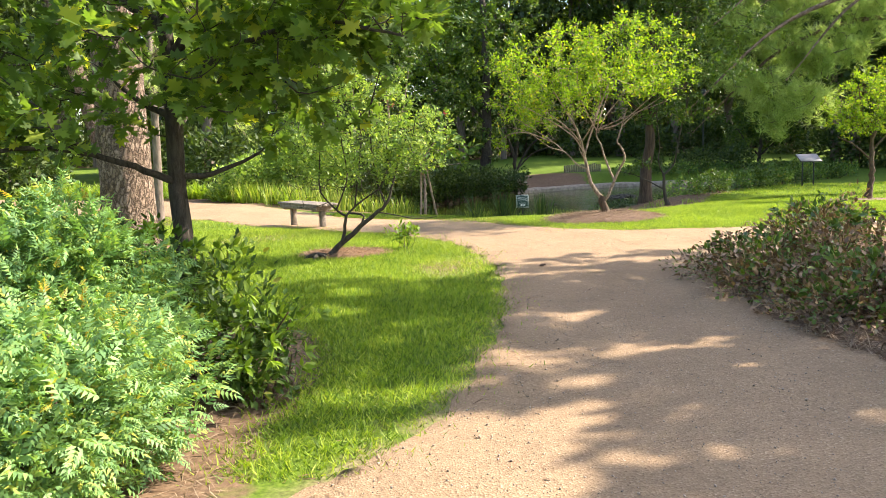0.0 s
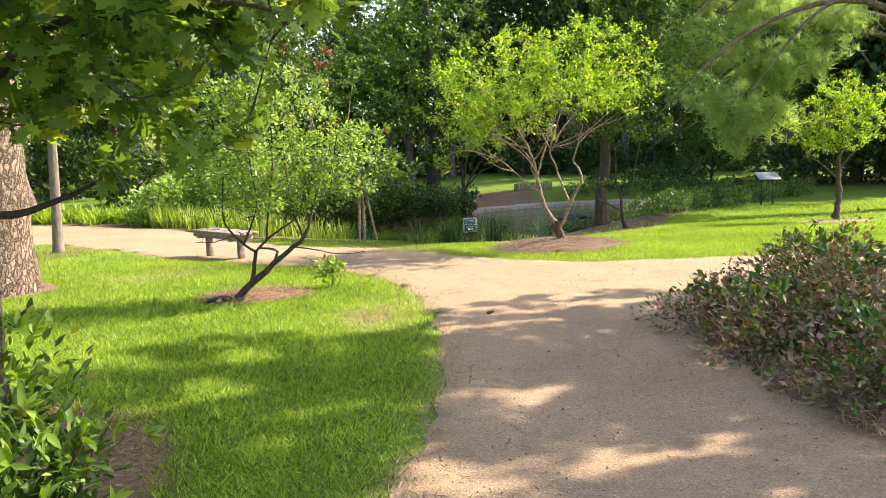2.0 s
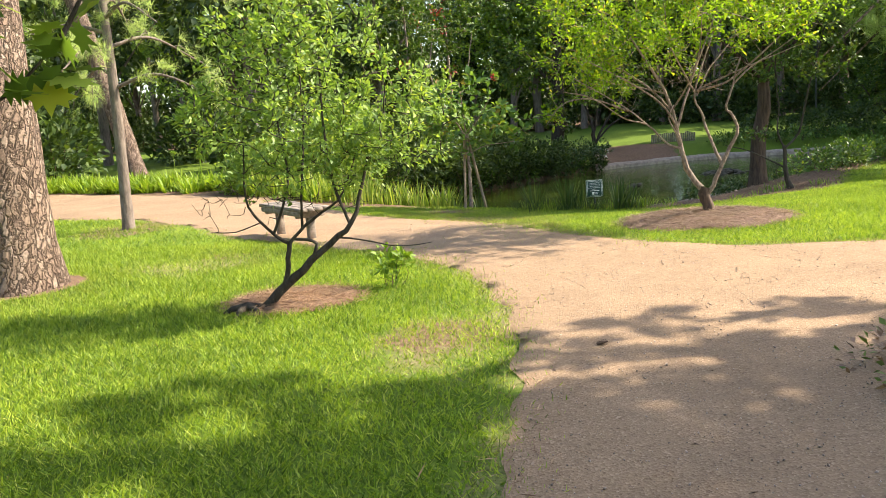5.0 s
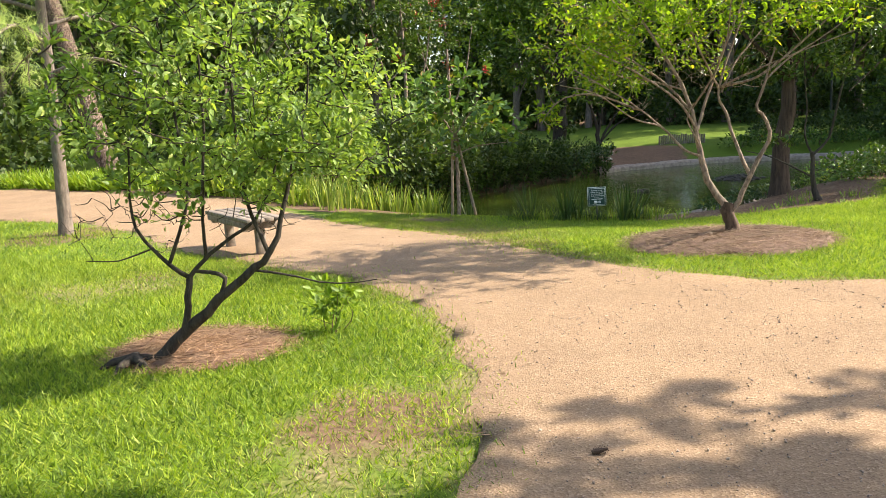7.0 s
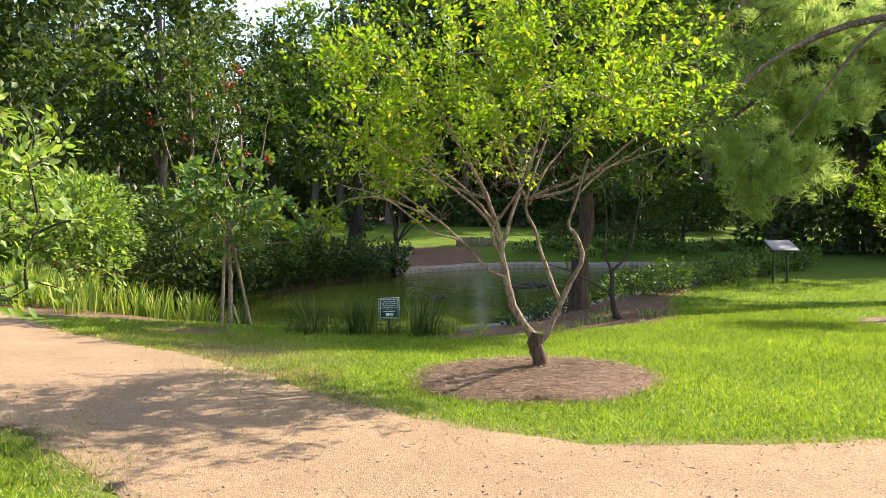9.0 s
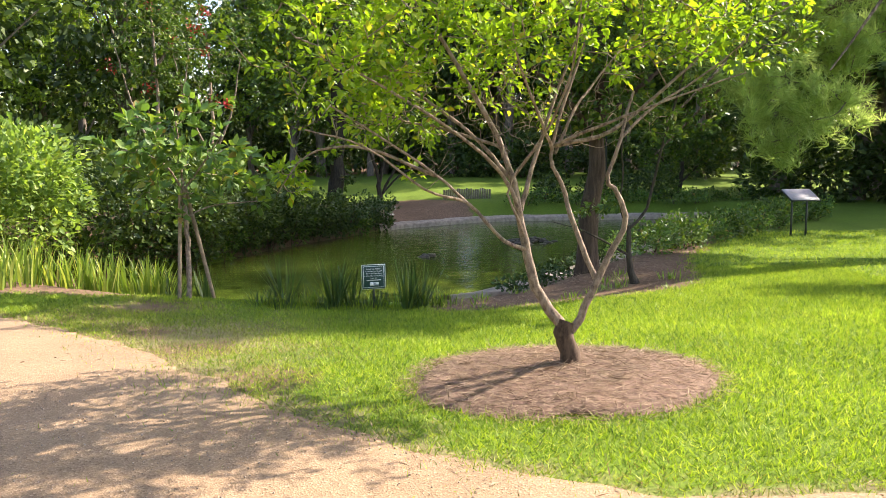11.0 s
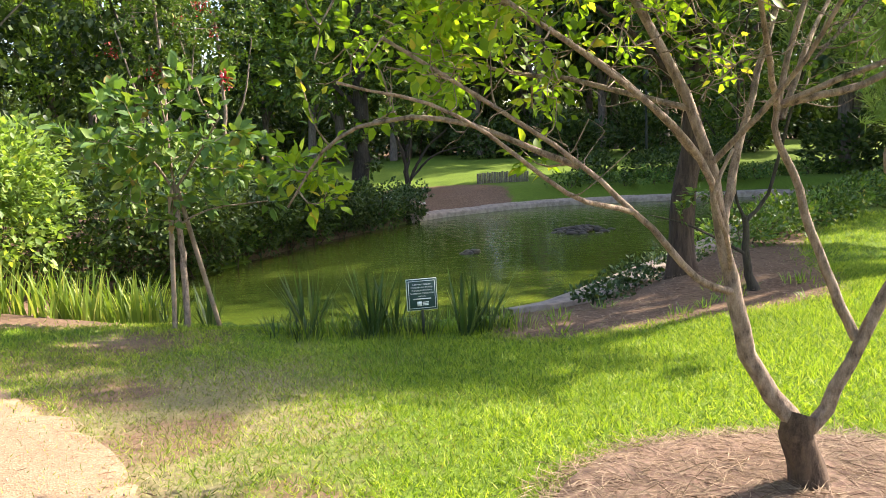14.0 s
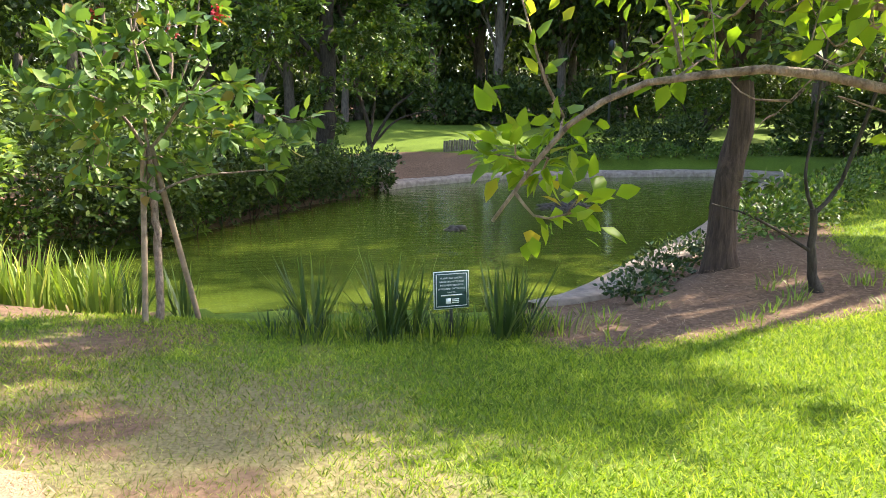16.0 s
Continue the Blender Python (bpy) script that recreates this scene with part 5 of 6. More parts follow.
kinds = [
    wood_tree("woodland_tree", [(0, 0, 8, 3.6, 3.6, 4.2), (0.6, 0, 12, 2.6, 2.6, 3), (-1, 0, 4.6, 2.6, 2.6, 1.6)], 15, 0.26, 6600, LEAF_WOODS_SHADED, 0.34, "tall broadleaved tree with a dense dark crown", -7, 47),
    wood_tree("woodland_tree", [(0, 0, 9.5, 3.0, 3.0, 5.0), (0, 0.5, 5.2, 3.2, 3.2, 1.6)], 16, 0.22, 6300, LEAF_WOODS_SHADED, 0.32, "tall slim tree with a deep dark crown", 4.5, 56),
    wood_tree("woodland_tree", [(0, 0, 6.5, 4.2, 4.2, 3.2), (1.2, 0, 10, 3.2, 3.2, 3.2), (-1.4, 0.3, 9, 2.6, 2.6, 2.4)], 14, 0.3, 7000, LEAF_FAR, 0.32, "broad tree with a lighter green crown", 18, 58),
]
rnd = random.Random(5)
# spots at x 19-25, y 30-34 are unseen trees added to shade the pond
spots = [(-14, 44, 0), (-20, 42, 1), (0, 56, 2), (9.5, 57, 0), (24, 53, 0), (-27, 38, 2), (-18, 33, 1), (-24, 30, 0), (-32, 30, 2), (28, 33, 0), (27, 34.5, 1), (37, 27, 0), (33, 38, 1), (22, 50, 0), (26, 47, 1), (20, 55, 0), (12, 53, 1), (16, 54, 0), (19.6, 30.5, 1), (20.8, 31.8, 0), (24, 34, 1), (17.5, 35.2, 0), (20, 38.5, 1), (22.5, 30.5, 0),
         (-11, 38, 1), (-22, 20, 1), (-30, 16, 0), (-16, 8, 2), (-24, 4, 0), (-12, -8, 0), (-5, -14, 1), (4, -16, 0), (14, -14, 2), (44, 6, 0), (46, 16, 1)]
for k in range(22):
    spots.append((-44 + 4.1 * k + rnd.uniform(-1, 1), 61 + rnd.uniform(-4, 4), k % 3))
for k in range(16):
    spots.append((-56 + 7.4 * k + rnd.uniform(-1, 1), 76 + rnd.uniform(-4, 4), k % 2))
for x, y, k in spots:
    s = rnd.uniform(0.85, 1.25)
    copy_thing(kinds[k], Matrix.Translation((x, y, float(height(x, y)) - 0.1)) @ pose(0, 0, 0, 0, 0, rnd.uniform(0, 360)) @ Matrix.Diagonal((s, s, s * rnd.uniform(0.95, 1.2), 1)))

# taller copies added mostly out of view, to shade pond and left shore
for x, y, k, s in ((22, 32, 0, 1.4), (25.5, 34.5, 1, 1.5), (19.8, 34, 1, 1.3), (23.5, 38, 0, 1.4)):
    copy_thing(kinds[k], Matrix.Translation((x, y, float(height(x, y)) - 0.1)) @ pose(0, 0, 0, 0, 0, 70 * x) @ Matrix.Diagonal((s, s, s, 1)))

under = [bush("understorey_shrub", (-15, 50, 0.2), [(0, 0, 1.0, 1.8, 1.4, 1.1), (1.2, 0.2, 0.8, 1.2, 1.1, 0.9), (-1.0, 0, 1.4, 1.0, 1.0, 1.0)], 1700, LEAF_WOODS_SHADED, 0.26, "dark understorey shrub at the edge of the woods", group="understorey of the woods", stems=5)]
for k in range(46):
    x, y = -48 + 2.15 * k + rnd.uniform(-0.6, 0.6), 63 + rnd.uniform(-6, 6)
    s = rnd.uniform(1.0, 1.7)
    copy_thing(under[0], Matrix.Translation((x, y, float(height(x, y)) - 0.1)) @ pose(0, 0, 0, 0, 0, rnd.uniform(0, 360)) @ Matrix.Diagonal((s, s, s * 1.1, 1)))
for k in range(40):
    x, y = -70 + 3.6 * k + rnd.uniform(-0.6, 0.6), 88 + rnd.uniform(-3, 3)
    s = rnd.uniform(2.2, 3.0)
    copy_thing(under[0], Matrix.Translation((x, y, float(height(x, y)) - 0.1)) @ pose(0, 0, 0, 0, 0, rnd.uniform(0, 360)) @ Matrix.Diagonal((s, s, s * 1.1, 1)))
for x, y, s in ((9.5, 36.2, 0.45), (11.5, 36.0, 0.5), (13.4, 36.3, 0.55), (9.0, 51, 1.0), (12.5, 50, 1.1), (17.0, 50.5, 1.1), (21, 48, 1.2), (24.5, 44, 1.1), (-5.5, 35, 0.9), (-8, 36, 1.0), (-3.8, 33.5, 0.8), (34, 30, 1.6), (37, 34, 1.8), (31, 33, 1.5), (-35, 34, 1.8), (-38, 28, 1.8), (-33, 40, 1.8), (-16, 31, 1.2), (-19, 35, 1.4), (-22, 27, 1.3), (-26, 33, 1.5), (-14, 40, 1.2), (-30, 22, 1.4), (18, 34, 1), (21.5, 33, 1.2), (25, 30, 1.2), (20, 26, 0.8), (28, 38, 1.5), (-9, 33, 1.1), (-6, 31, 1.0), (-10, 44, 1.2), (-23, 12, 1.4), (-20, 16, 1.3)):
    copy_thing(under[0], Matrix.Translation((x, y, float(height(x, y)) - 0.1)) @ pose(0, 0, 0, 0, 0, rnd.uniform(0, 360)) @ Matrix.Diagonal((s, s, s, 1)))

# trees on the far bank
limb_tree("far_bank_tree", (1.85, 32.3, -0.4), [([(0, 0, -0.1), (0.05, 0, 2), (0.1, 0, 5), (0, 0, 8)], 0.24, 0.1), ([(0.05, 0, 2.6), (-1, 0, 3.6), (-2, 0, 4.0)], 0.07, 0.03), ([(0.05, 0, 2.8), (1, -0.2, 3.8), (2, -0.2, 4.0)], 0.07, 0.03)],
          [(0, 0, 5.5, 3.0, 2.6, 3.0), (-1.4, -0.3, 3.4, 1.3, 1.2, 1.2), (1.6, -0.3, 3.6, 1.3, 1.2, 1.1), (0, -0.2, 1.6, 0.55, 0.55, 1.0)], 360, 30, LEAF_DARK, BARK_DARK, 0.17, "dark ivy-clad tree hanging over the far bank", SIMPLE)
limb_tree("spreading_far_tree", (3.5, 36.8, -0.3), [([(0, 0, -0.05), (-0.05, 0, 0.5), (-0.1, 0, 1.1), (-0.5, 0, 2.2)], 0.1, 0.04), ([(0, 0, 0.2), (0.3, 0, 0.8), (0.7, 0, 1.4), (1.3, 0, 1.9)], 0.06, 0.025), ([(-0.05, 0, 0.5), (0.1, 0, 1.3), (0.2, 0, 2.2)], 0.05, 0.025), ([(0.1, 0, 0.4), (0.9, 0.1, 1.1), (1.9, 0.1, 1.35)], 0.04, 0.015)],
          [(0.2, 0, 2.7, 2.1, 1.8, 1.0), (0.2, 0, 3.6, 1.5, 1.5, 0.9)], 170, 24, LEAF_DARK, BARK_DARK, 0.15, "small dark spreading tree on the far bank", SIMPLE)
limb_tree("round_dark_tree", (15.4, 38.5, -0.3), [([(0, 0, -0.05), (0.05, 0, 0.6), (0.1, 0, 1.4)], 0.1, 0.06), ([(0.05, 0, 0.5), (-0.6, 0, 1.2), (-1, 0, 1.8)], 0.05, 0.02), ([(0.05, 0, 0.5), (0.7, 0, 1.1), (1.2, 0, 1.7)], 0.05, 0.02)],
          [(0, 0, 1.9, 2.3, 2.0, 1.1), (0.2, 0, 2.7, 1.6, 1.6, 0.9)], 170, 26, LEAF_DARK, BARK_DARK, 0.16, "low dark round-crowned tree on the far lawn", SIMPLE)
# red-flowering crape myrtles in front of the woods
for x, y in ((-4.0, 37.5), (-2.6, 40.5)):
    ob, lines = limb_tree("red_flowering_tree", (x, y, 0), [([(0, 0, -0.05), (0.05, 0, 1.5), (0.1, 0, 3.5), (0, 0, 6)], 0.09, 0.04), ([(0, 0, 1.2), (-0.7, 0, 3), (-1.2, 0, 5)], 0.05, 0.02), ([(0, 0, 1.2), (0.8, 0, 3), (1.2, 0, 5)], 0.05, 0.02)],
                          [(0, 0, 5.6, 1.8, 1.7, 2.2)], 120, 24, LEAF_DARK, BARK_TAN, 0.16, "tall crape myrtle with faded red flower heads", SIMPLE)
    for line in lines[::34]:
        p = line[-1] + rng.normal(0, 0.12, (40, 3))
        part("flower_head", leaves(Geo(), p, rng.normal(0, 1, p.shape), 0.12), OLD_RED, ob, "faded red flower head")["kind"] = "stuff"

# shade trees that stand beside the path and throw its dappled shade
for x, y, blobs in ((9.4, 9.4, [(-1.2, 1.0, 5.6, 1.8, 1.4, 1.0), (0, 0, 6.2, 2.6, 2.5, 1.7), (-1.4, -1.8, 5.2, 1.7, 1.7, 0.9), (-0.4, -3.2, 6, 1.8, 1.6, 1.0), (0.3, -0.8, 8.4, 2.3, 2.6, 1.3), (0.6, 0.2, 9.6, 2.0, 2.2, 1.1), (0.6, -0.4, 11.0, 2.3, 2.0, 1.0)]), (10.2, 3.9, [(-0.5, 1.0, 6.0, 2.2, 1.8, 1.2), (-1.5, -0.3, 4.8, 1.5, 2.0, 0.8), (0, 0, 6.4, 2.8, 2.6, 1.8), (-1.2, -2.2, 5.6, 1.9, 1.8, 1.0)])):
    limb_tree("shade_tree", (x, y, 0), [([(0, 0, -0.1), (0.1, 0, 2), (0, 0, 5), (0, 0, 7)], 0.2, 0.08), ([(0, 0, 3), (-1, -0.8, 4.4), (-2, -1.6, 5.2)], 0.07, 0.03), ([(0, 0, 3.4), (1, 0.6, 4.8), (1.8, 1, 5.6)], 0.07, 0.03), ([(0, 0, 3.6), (-0.3, -1.5, 5), (-0.5, -3, 6)], 0.07, 0.03)],
              blobs, 700, 40, LEAF_MID, BARK_GREY, 0.16, "tall broadleaved tree shading the path", SIMPLE, group="shade trees by the path")


# ---- furniture ----
def bench():
    ob = thing("bench", (-2.5, 14.75, 0), "grey weathered backless wooden bench beside the path", "bench")
    ob.rotation_euler = (0, 0, radians(-50))
    for k in range(4):
        part("seat_plank", box(Geo(), (0, -0.165 + 0.11 * k, 0.425), (1.45, 0.1, 0.045), bevel=0.006), WOOD, ob)
    for sx in (-0.52, 0.52):
        part("bracket", box(Geo(), (sx, 0, 0.355), (0.09, 0.4, 0.09), bevel=0.008), WOOD, ob)
        part("leg", box(Geo(), (sx, 0.0, 0.13), (0.09, 0.1, 0.36), bevel=0.008), WOOD, ob)
    part("apron", box(Geo(), (0, -0.2, 0.37), (1.3, 0.03, 0.06), bevel=0.005), WOOD, ob)


bench()


def words(text, size, at, turn, mat, parent, width=None):
    """One raised line of lettering as a mesh."""
    cu = bpy.data.curves.new("lettering", "FONT")
    cu.body, cu.size, cu.align_x, cu.align_y, cu.extrude, cu.resolution_u = text, size, "CENTER", "CENTER", 0.0006, 2
    tmp = bpy.data.objects.new("lettering", cu)
    scene.collection.objects.link(tmp)
    me = bpy.data.meshes.new_from_object(tmp.evaluated_get(bpy.context.evaluated_depsgraph_get()))
    bpy.data.objects.remove(tmp)
    me.materials.clear()
    me.materials.append(mat)
    ob = part("lettering", me, mat, parent)
    w = max(v.co.x for v in me.vertices) - min(v.co.x for v in me.vertices)
    m = pose(*at, 90, 0, turn)
    ob.matrix_local = m @ Matrix.Diagonal(((width / w) if width else 1, 1, 1, 1))
    return ob


def garden_sign():
    ob = thing("garden_sign", (1.95, 18.97, -0.45), "small dark green notice with white lettering on a steel stake", "sign")
    ob.rotation_euler = (radians(-4), 0, radians(6))
    part("post", box(Geo(), (0, 0.012, 0.22), (0.026, 0.008, 0.56), bevel=0.002), STEEL, ob)
    panel = part("panel", box(Geo(), (0, 0, 0.43), (0.305, 0.01, 0.31), bevel=0.004), SIGN_WHITE, ob, "white edged panel")
    part("face", box(Geo(), (0, -0.0065, 0.43), (0.293, 0.004, 0.298), bevel=0.001), SIGN_GREEN, panel)
    for cx, cz, sx, sz in ((0, 0.132, 0.264, 0.005), (0, -0.132, 0.264, 0.005), (-0.13, 0, 0.005, 0.26), (0.13, 0, 0.005, 0.26)):
        part("border", box(Geo(), (cx, -0.0095, 0.43 + cz), (sx, 0.002, sz), bevel=0), SIGN_WHITE, panel)
    for text, dz, size, w in (("PLANTS ARE TENDER!", 0.098, 0.019, 0.185), ("PLEASE HELP US TO KEEP", 0.069, 0.019, 0.215), ("THE GARDEN BEAUTIFUL", 0.04, 0.019, 0.2), ("BY REMAINING ON THE PATHS", 0.011, 0.019, 0.235), ("THANK YOU.", -0.018, 0.015, 0.08)):
        words(text, size, (0, -0.0095, 0.43 + dz), 0, SIGN_WHITE, panel, w)
    part("text_bar", box(Geo(), (0, -0.0095, 0.43 - 0.042), (0.18, 0.002, 0.01), bevel=0), SIGN_WHITE, panel)
    part("emblem", box(Geo(), (-0.028, -0.0095, 0.43 - 0.09), (0.045, 0.002, 0.045), bevel=0.0), SIGN_WHITE, panel, "pale square emblem")
    for k in range(3):
        part("text_bar", box(Geo(), (0.032, -0.0095, 0.43 - 0.076 - 0.014 * k), (0.06, 0.002, 0.008), bevel=0), SIGN_WHITE, panel)


garden_sign()


def lectern_sign():
    ob = thing("lectern_sign", (11.25, 24.3, -0.3), "slanted pale information panel on two dark steel posts", "sign")
    for sx in (-0.17, 0.17):
        part("post", box(Geo(), (sx, 0, 0.38), (0.035, 0.035, 0.86), bevel=0.004), STEEL, ob)
    rim = part("frame", box(Geo(), (0, -0.02, 0.86), (0.66, 0.46, 0.025), bevel=0.006, tilt=28), STEEL, ob)
    part("panel", box(Geo(), (0, -0.03, 0.875), (0.63, 0.43, 0.012), bevel=0.002, tilt=28), PANEL, rim, "pale printed panel")


lectern_sign()


def rock_pile(name, x, y, rx, ry, h, count, label):
    ob = thing(name, (x, y, WATER_Z - 0.03), label, "rocks")
    for _ in range(count):
        a, r = rng.uniform(0, 2 * np.pi), rng.uniform(0, 1) ** 0.5
        bm = bmesh.new()
        bmesh.ops.create_icosphere(bm, subdivisions=2, radius=1)
        s = rng.uniform(0.06, 0.13)
        k = rng.uniform(0, 50)
        for v in bm.verts:
            v.co *= s * (1 + 0.55 * noise.noise(v.co * 1.6 + Vector((k, 0, 0))))
            v.co.z *= 0.45
            v.co += Vector((rx * r * math.cos(a), ry * r * math.sin(a), h * (1 - r) * rng.uniform(0.97, 1.0)))
        bm.verts.index_update()
        g = Geo().add([v.co[:] for v in bm.verts], [[v.index for v in f.verts] for f in bm.faces])
        bm.free()
        part("rock", g, ROCK, ob, smooth=True)
    return ob


rock_pile("rock_island", 6.5, 28.2, 0.68, 0.6, 0.12, 60, "low island of dark rocks in the pond")
rock_pile("small_rock_island", 3.65, 26.0, 0.25, 0.14, 0.08, 7, "few dark wet rocks breaking the water")

ob = thing("log_fence", (6.9, 36.5, -0.3), "low edging of short upright logs on the far lawn", "fence")
for k in range(21):
    x = -1.2 + 1.65 * k / 20
    part("log", tube(Geo(), [(x, 0.12 * math.cos(x * 1.4), -0.1), (x, 0.12 * math.cos(x * 1.4), 0.25), (x + 0.01, 0.12 * math.cos(x * 1.4), 0.48 + rng.uniform(-0.03, 0.03))], 0.036, 7, 0.05), WOOD, ob)
for x, y, h in ((15.2, 46.0, 3.4), (12.6, 57, 3.4)):
    ob = thing("lamp_post", (x, y, float(height(x, y))), "thin dark lamp post on the far lawn", "lamp post")
    part("pole", tube(Geo(), [(0, 0, -0.1), (0, 0, h / 2), (0, 0, h)], [0.07, 0.05, 0.045], 8), STEEL, ob)
    part("lantern", tube(Geo(), [(0, 0, h), (0, 0, h + 0.1), (0, 0, h + 0.4), (0, 0, h + 0.5)], [0.06, 0.14, 0.16, 0.03], 8), STEEL, ob)


# ---- grass and litter ----
BLADE = (np.array([(0, 0.5, 0), (0, -0.5, 0), (0.6, 0.28, -0.05), (1, 0, -0.2)]), np.array([(0, 1, 2), (2, 1, 3)]))
BLADE1 = (np.array([(0, 0.5, 0), (0, -0.5, 0), (1, 0, -0.15)]), np.array([(0, 1, 2)]))


def lawn_height(x, y):
    d = from_field(POND_FIELD, x, y)
    return np.where(d < 1.5, height(x, y) * step(0.45, 1.5, d) - 0.62 * (1 - step(0.45, 1.5, d)), height(x, y))


def lawn(name, x0, x1, y0, y1, count, tall, mat, label, keep_dry, width=0.15):
    x, y = rng.uniform(x0, x1, count), rng.uniform(y0, y1, count)
    corner = np.exp(-((x - 0.3) / 1.6) ** 2 - ((y - 15.6) / 2.4) ** 2)
    clear = -from_field(PATH_FIELD, x, y) < rng.exponential(0.07 + 0.16 * corner, count) - 0.01
    for field in BED_FIELDS:
        clear &= -from_field(field, x, y) < rng.exponential(0.08, count) - 0.02
    x, y = x[clear], y[clear]
    count = len(x)
    clear = np.ones(count, bool)
    for cx, cy, rx, ry in ((2.9, 14.2, 1.02, 0.8), (-1.35, 10.75, 0.58, 0.48), (9.85, 18.3, 0.9, 0.46), (-4.75, 12.0, 0.7, 0.7)):
        clear &= ((x - cx) / rx) ** 2 + ((y - cy) / ry) ** 2 > rng.uniform(0.8, 1.05, count)
    dry = dryness(x, y) + 0.22 * ripple(x, y, 2.3)
    chance = rng.uniform(0, 1, count)
    clear &= (chance < keep_dry(dry))
    x, y, dry = x[clear], y[clear], dry[clear]
    p = np.stack([x, y, lawn_height(x, y) - 0.006], 1)
    dirs = np.stack([rng.normal(0, 0.85, len(x)), rng.normal(0, 0.85, len(x)), np.ones(len(x))], 1)
    size = tall * rng.uniform(0.5, 1.3, len(x)) * (1 - 0.35 * np.clip(dry, 0, 1))
    side = np.stack([rng.normal(0, 1, len(x)), rng.normal(0, 1, len(x)), np.zeros(len(x))], 1)
    whole(name, leaves(Geo(), p, dirs, size, BLADE1, width, up=side, flop=0.1), mat, label, "grass", "stuff")


def fresh(d):
    return np.clip(1.15 - 1.25 * np.clip(d, 0, 1), 0.14, 1)


def worn(d):
    return np.clip(1.4 * d - 0.1, 0.0, 0.8)


lawn("lawn_grass", -5.6, 0.9, 3.4, 14.5, 360000, 0.06, GRASS, "lush bright green lawn grass beside the path", fresh)
lawn("lawn_grass", -2.6, 9.0, 12.0, 20.2, 430000, 0.055, GRASS, "short bright green lawn grass before the pond", fresh)
lawn("lawn_grass", -9.0, -2.0, 10.0, 19.0, 60000, 0.07, GRASS, "bright green lawn grass round the pines", fresh)
lawn("lawn_grass", 6.0, 16.0, 12.0, 25.0, 110000, 0.07, GRASS, "short bright green lawn grass before the pond", fresh)
lawn("dry_grass", -2.5, 9.0, 11.9, 19.0, 200000, 0.05, GRASS_DRY, "worn yellowed grass on the trodden corner", worn)
lawn("dry_grass", -3.0, 1.0, 3.4, 14.0, 60000, 0.05, GRASS_DRY, "dry straw-coloured grass along the path's edge", worn)


def scatter(n, x0, x1, y0, y1, poly):
    x, y = rng.uniform(x0, x1, n), rng.uniform(y0, y1, n)
    m = inside(poly, x, y)
    return x[m], y[m]


# grit on the path
x, y = scatter(22000, -1.5, 4.5, 1.5, 15.0, PATH)
OCTA = (np.array([(1, 0, 0), (-1, 0, 0), (0, 1, 0), (0, -1, 0), (0, 0, 0.7), (0, 0, -0.7)], float) * 0.5,
        np.array([(0, 2, 4), (2, 1, 4), (1, 3, 4), (3, 0, 4), (2, 0, 5), (1, 2, 5), (3, 1, 5), (0, 3, 5)]))
g = leaves(Geo(), np.stack([x, y, height(x, y) + 0.018], 1), rng.normal(0, 1, (len(x), 3)), np.clip(rng.lognormal(-4.75, 0.45, len(x)), 0.004, 0.024), OCTA, 0.8)
whole("loose_grit", g, plain("granite_grit", (0.11, 0.08, 0.06), (0.46, 0.36, 0.28), 40, 0.9), "loose granite grit on the path", "gravel", "stuff")
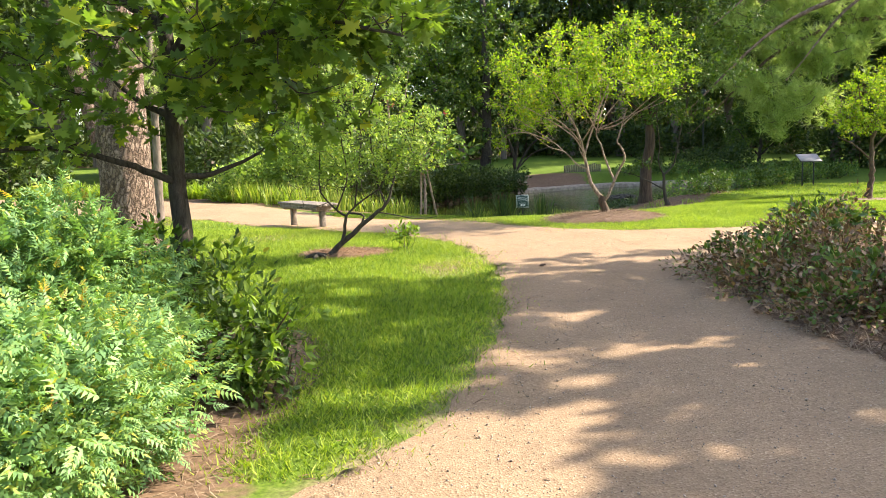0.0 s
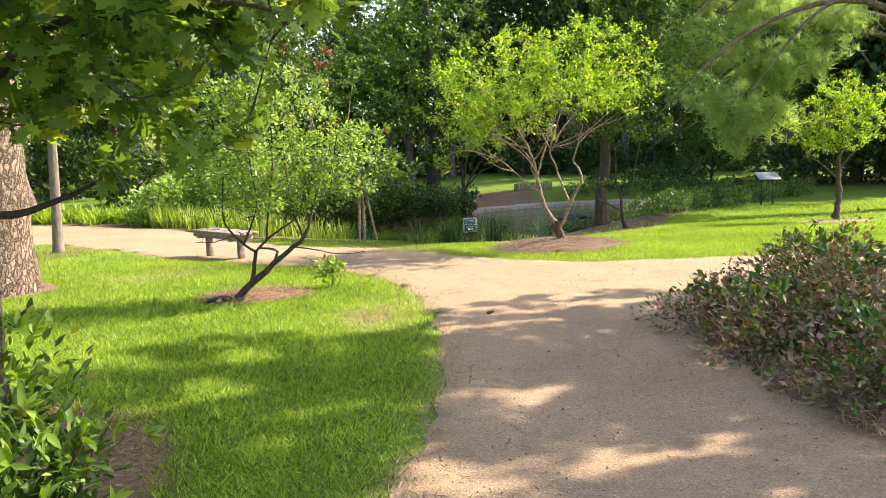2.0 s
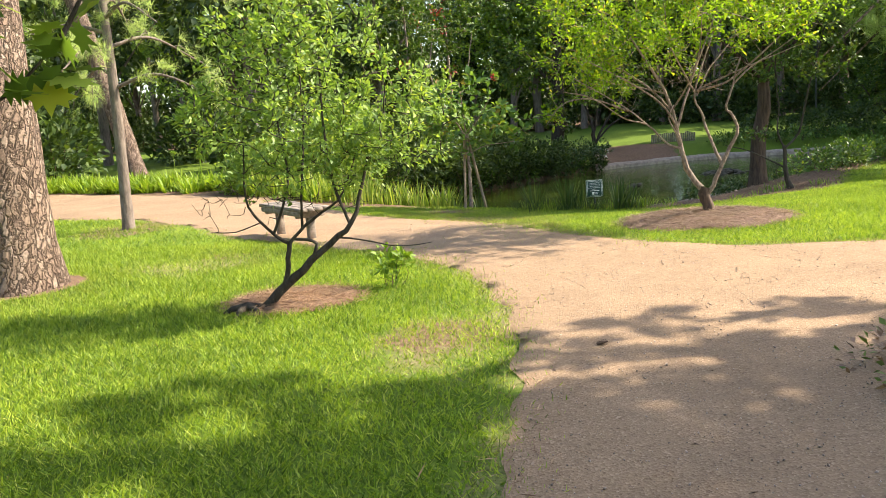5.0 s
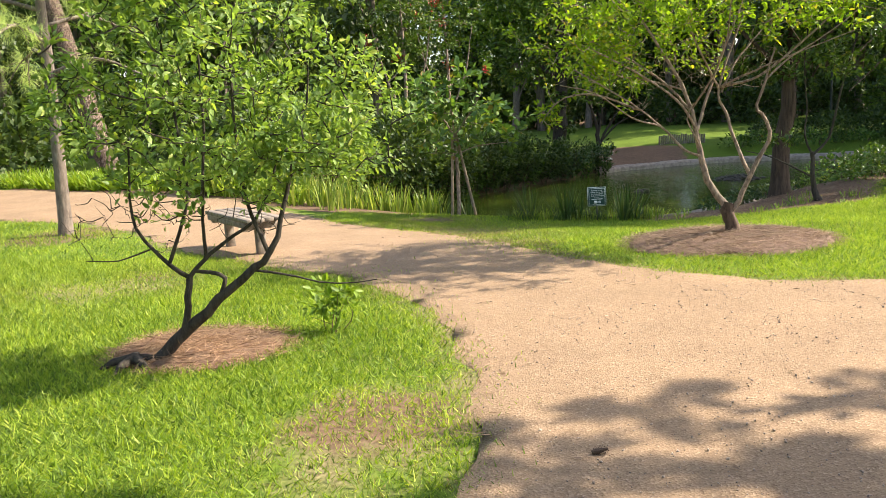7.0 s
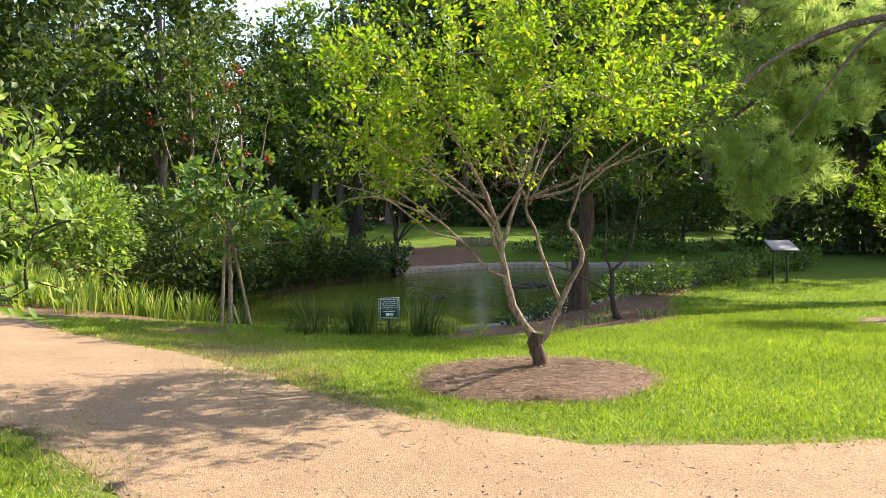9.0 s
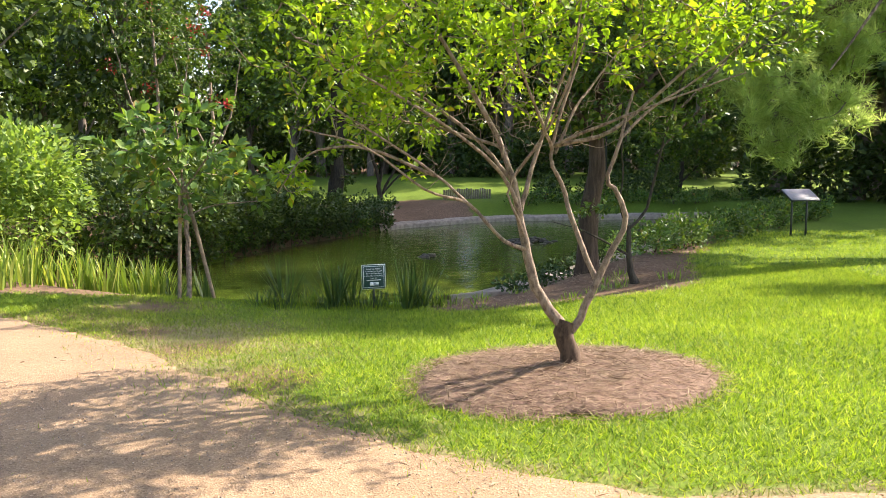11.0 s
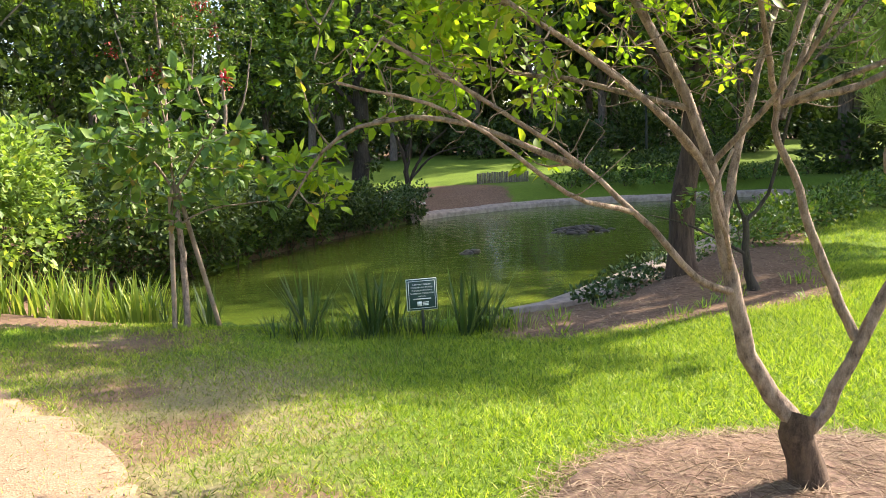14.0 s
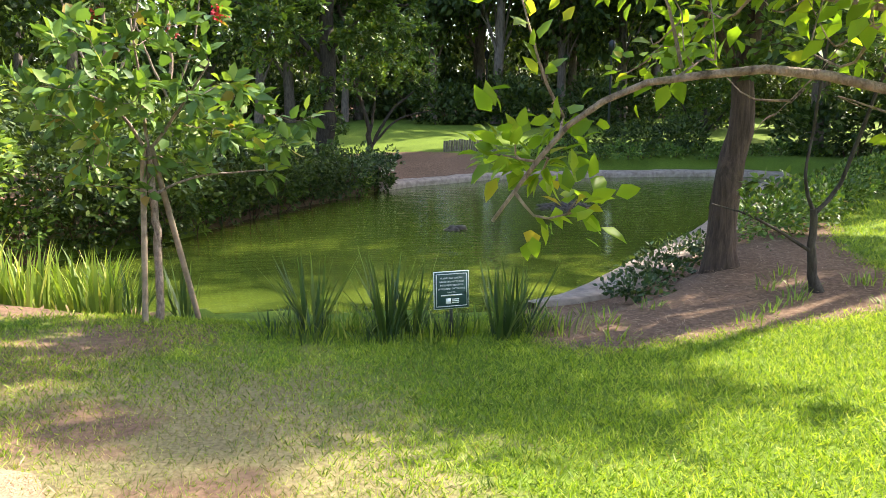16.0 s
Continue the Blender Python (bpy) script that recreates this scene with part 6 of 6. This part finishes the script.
# needles, twigs and fallen leaves on path and beds
x, y = scatter(1500, -1.5, 4.5, 2.0, 17.0, PATH)
d = np.stack([rng.normal(0, 1, len(x)), rng.normal(0, 1, len(x)), rng.normal(0, 0.05, len(x))], 1)
whole("leaf_litter", leaves(Geo(), np.stack([x, y, height(x, y) + 0.022], 1), d, rng.uniform(0.015, 0.05, len(x)), SIMPLE, 0.5, flop=0.3), STRAW, "fallen needles and leaf scraps on the path", "litter", "stuff")
x, y = rng.uniform(-4.5, 6, 90000), rng.uniform(2, 19, 90000)
e = from_field(PATH_FIELD, x, y)
m = (np.abs(e + 0.05) < rng.exponential(0.1, len(x))) & (ripple(x, y, 1.9) > rng.uniform(-0.9, 0.6, len(x)))
x, y = x[m], y[m]
d = np.stack([rng.normal(0, 1, len(x)), rng.normal(0, 1, len(x)), rng.normal(0, 0.1, len(x))], 1)
whole("edge_litter", leaves(Geo(), np.stack([x, y, lawn_height(x, y) + 0.02], 1), d, rng.uniform(0.03, 0.11, len(x)), SIMPLE, 0.12, flop=0.3), STRAW_RED, "reddish dry needles gathered along the path's edges", "litter", "stuff")
for poly, n, lim in ((BED_RIGHT, 16000, (2.4, 6, 3, 11)), (BED_LEFT, 9000, (-3, -0.8, 2, 7)), (BANK, 9000, (2.4, 8, 18, 22))):
    x, y = scatter(n, *lim, poly)
    d = np.stack([rng.normal(0, 1, len(x)), rng.normal(0, 1, len(x)), rng.normal(0, 0.12, len(x))], 1)
    whole("bed_litter", leaves(Geo(), np.stack([x, y, ground_height(x, y) + 0.012], 1), d, rng.uniform(0.04, 0.13, len(x)), SIMPLE, 0.09, flop=0.3), STRAW, "dry pine straw strewn over the bed", "litter", "stuff")


def pine_cone(x, y, turn):
    ob = thing("pine_cone", (x, y, float(height(x, y)) + 0.032), "small brown pine cone lying on the path", "pine cone")
    ob.rotation_euler = (0, radians(80), radians(turn))
    part("core", tube(Geo(), [(0, 0, -0.045), (0, 0, -0.01), (0, 0, 0.05)], [0.012, 0.018, 0.006], 8), BARK_BROWN, ob)
    k = np.arange(60)
    a, z = k * 2.399, -0.042 + 0.0015 * k
    r = 0.012 + 0.006 * np.sin((z + 0.045) * 30)
    p = np.stack([r * np.cos(a), r * np.sin(a), z], 1)
    part("scales", leaves(Geo(), p, np.stack([np.cos(a), np.sin(a), np.full(60, 0.5)], 1), 0.014, SIMPLE, 1.3, flop=0.1), BARK_BROWN, ob)["kind"] = "stuff"
    return ob


pine_cone(1.14, 9.03, 8).scale = (0.75, 0.75, 0.75)
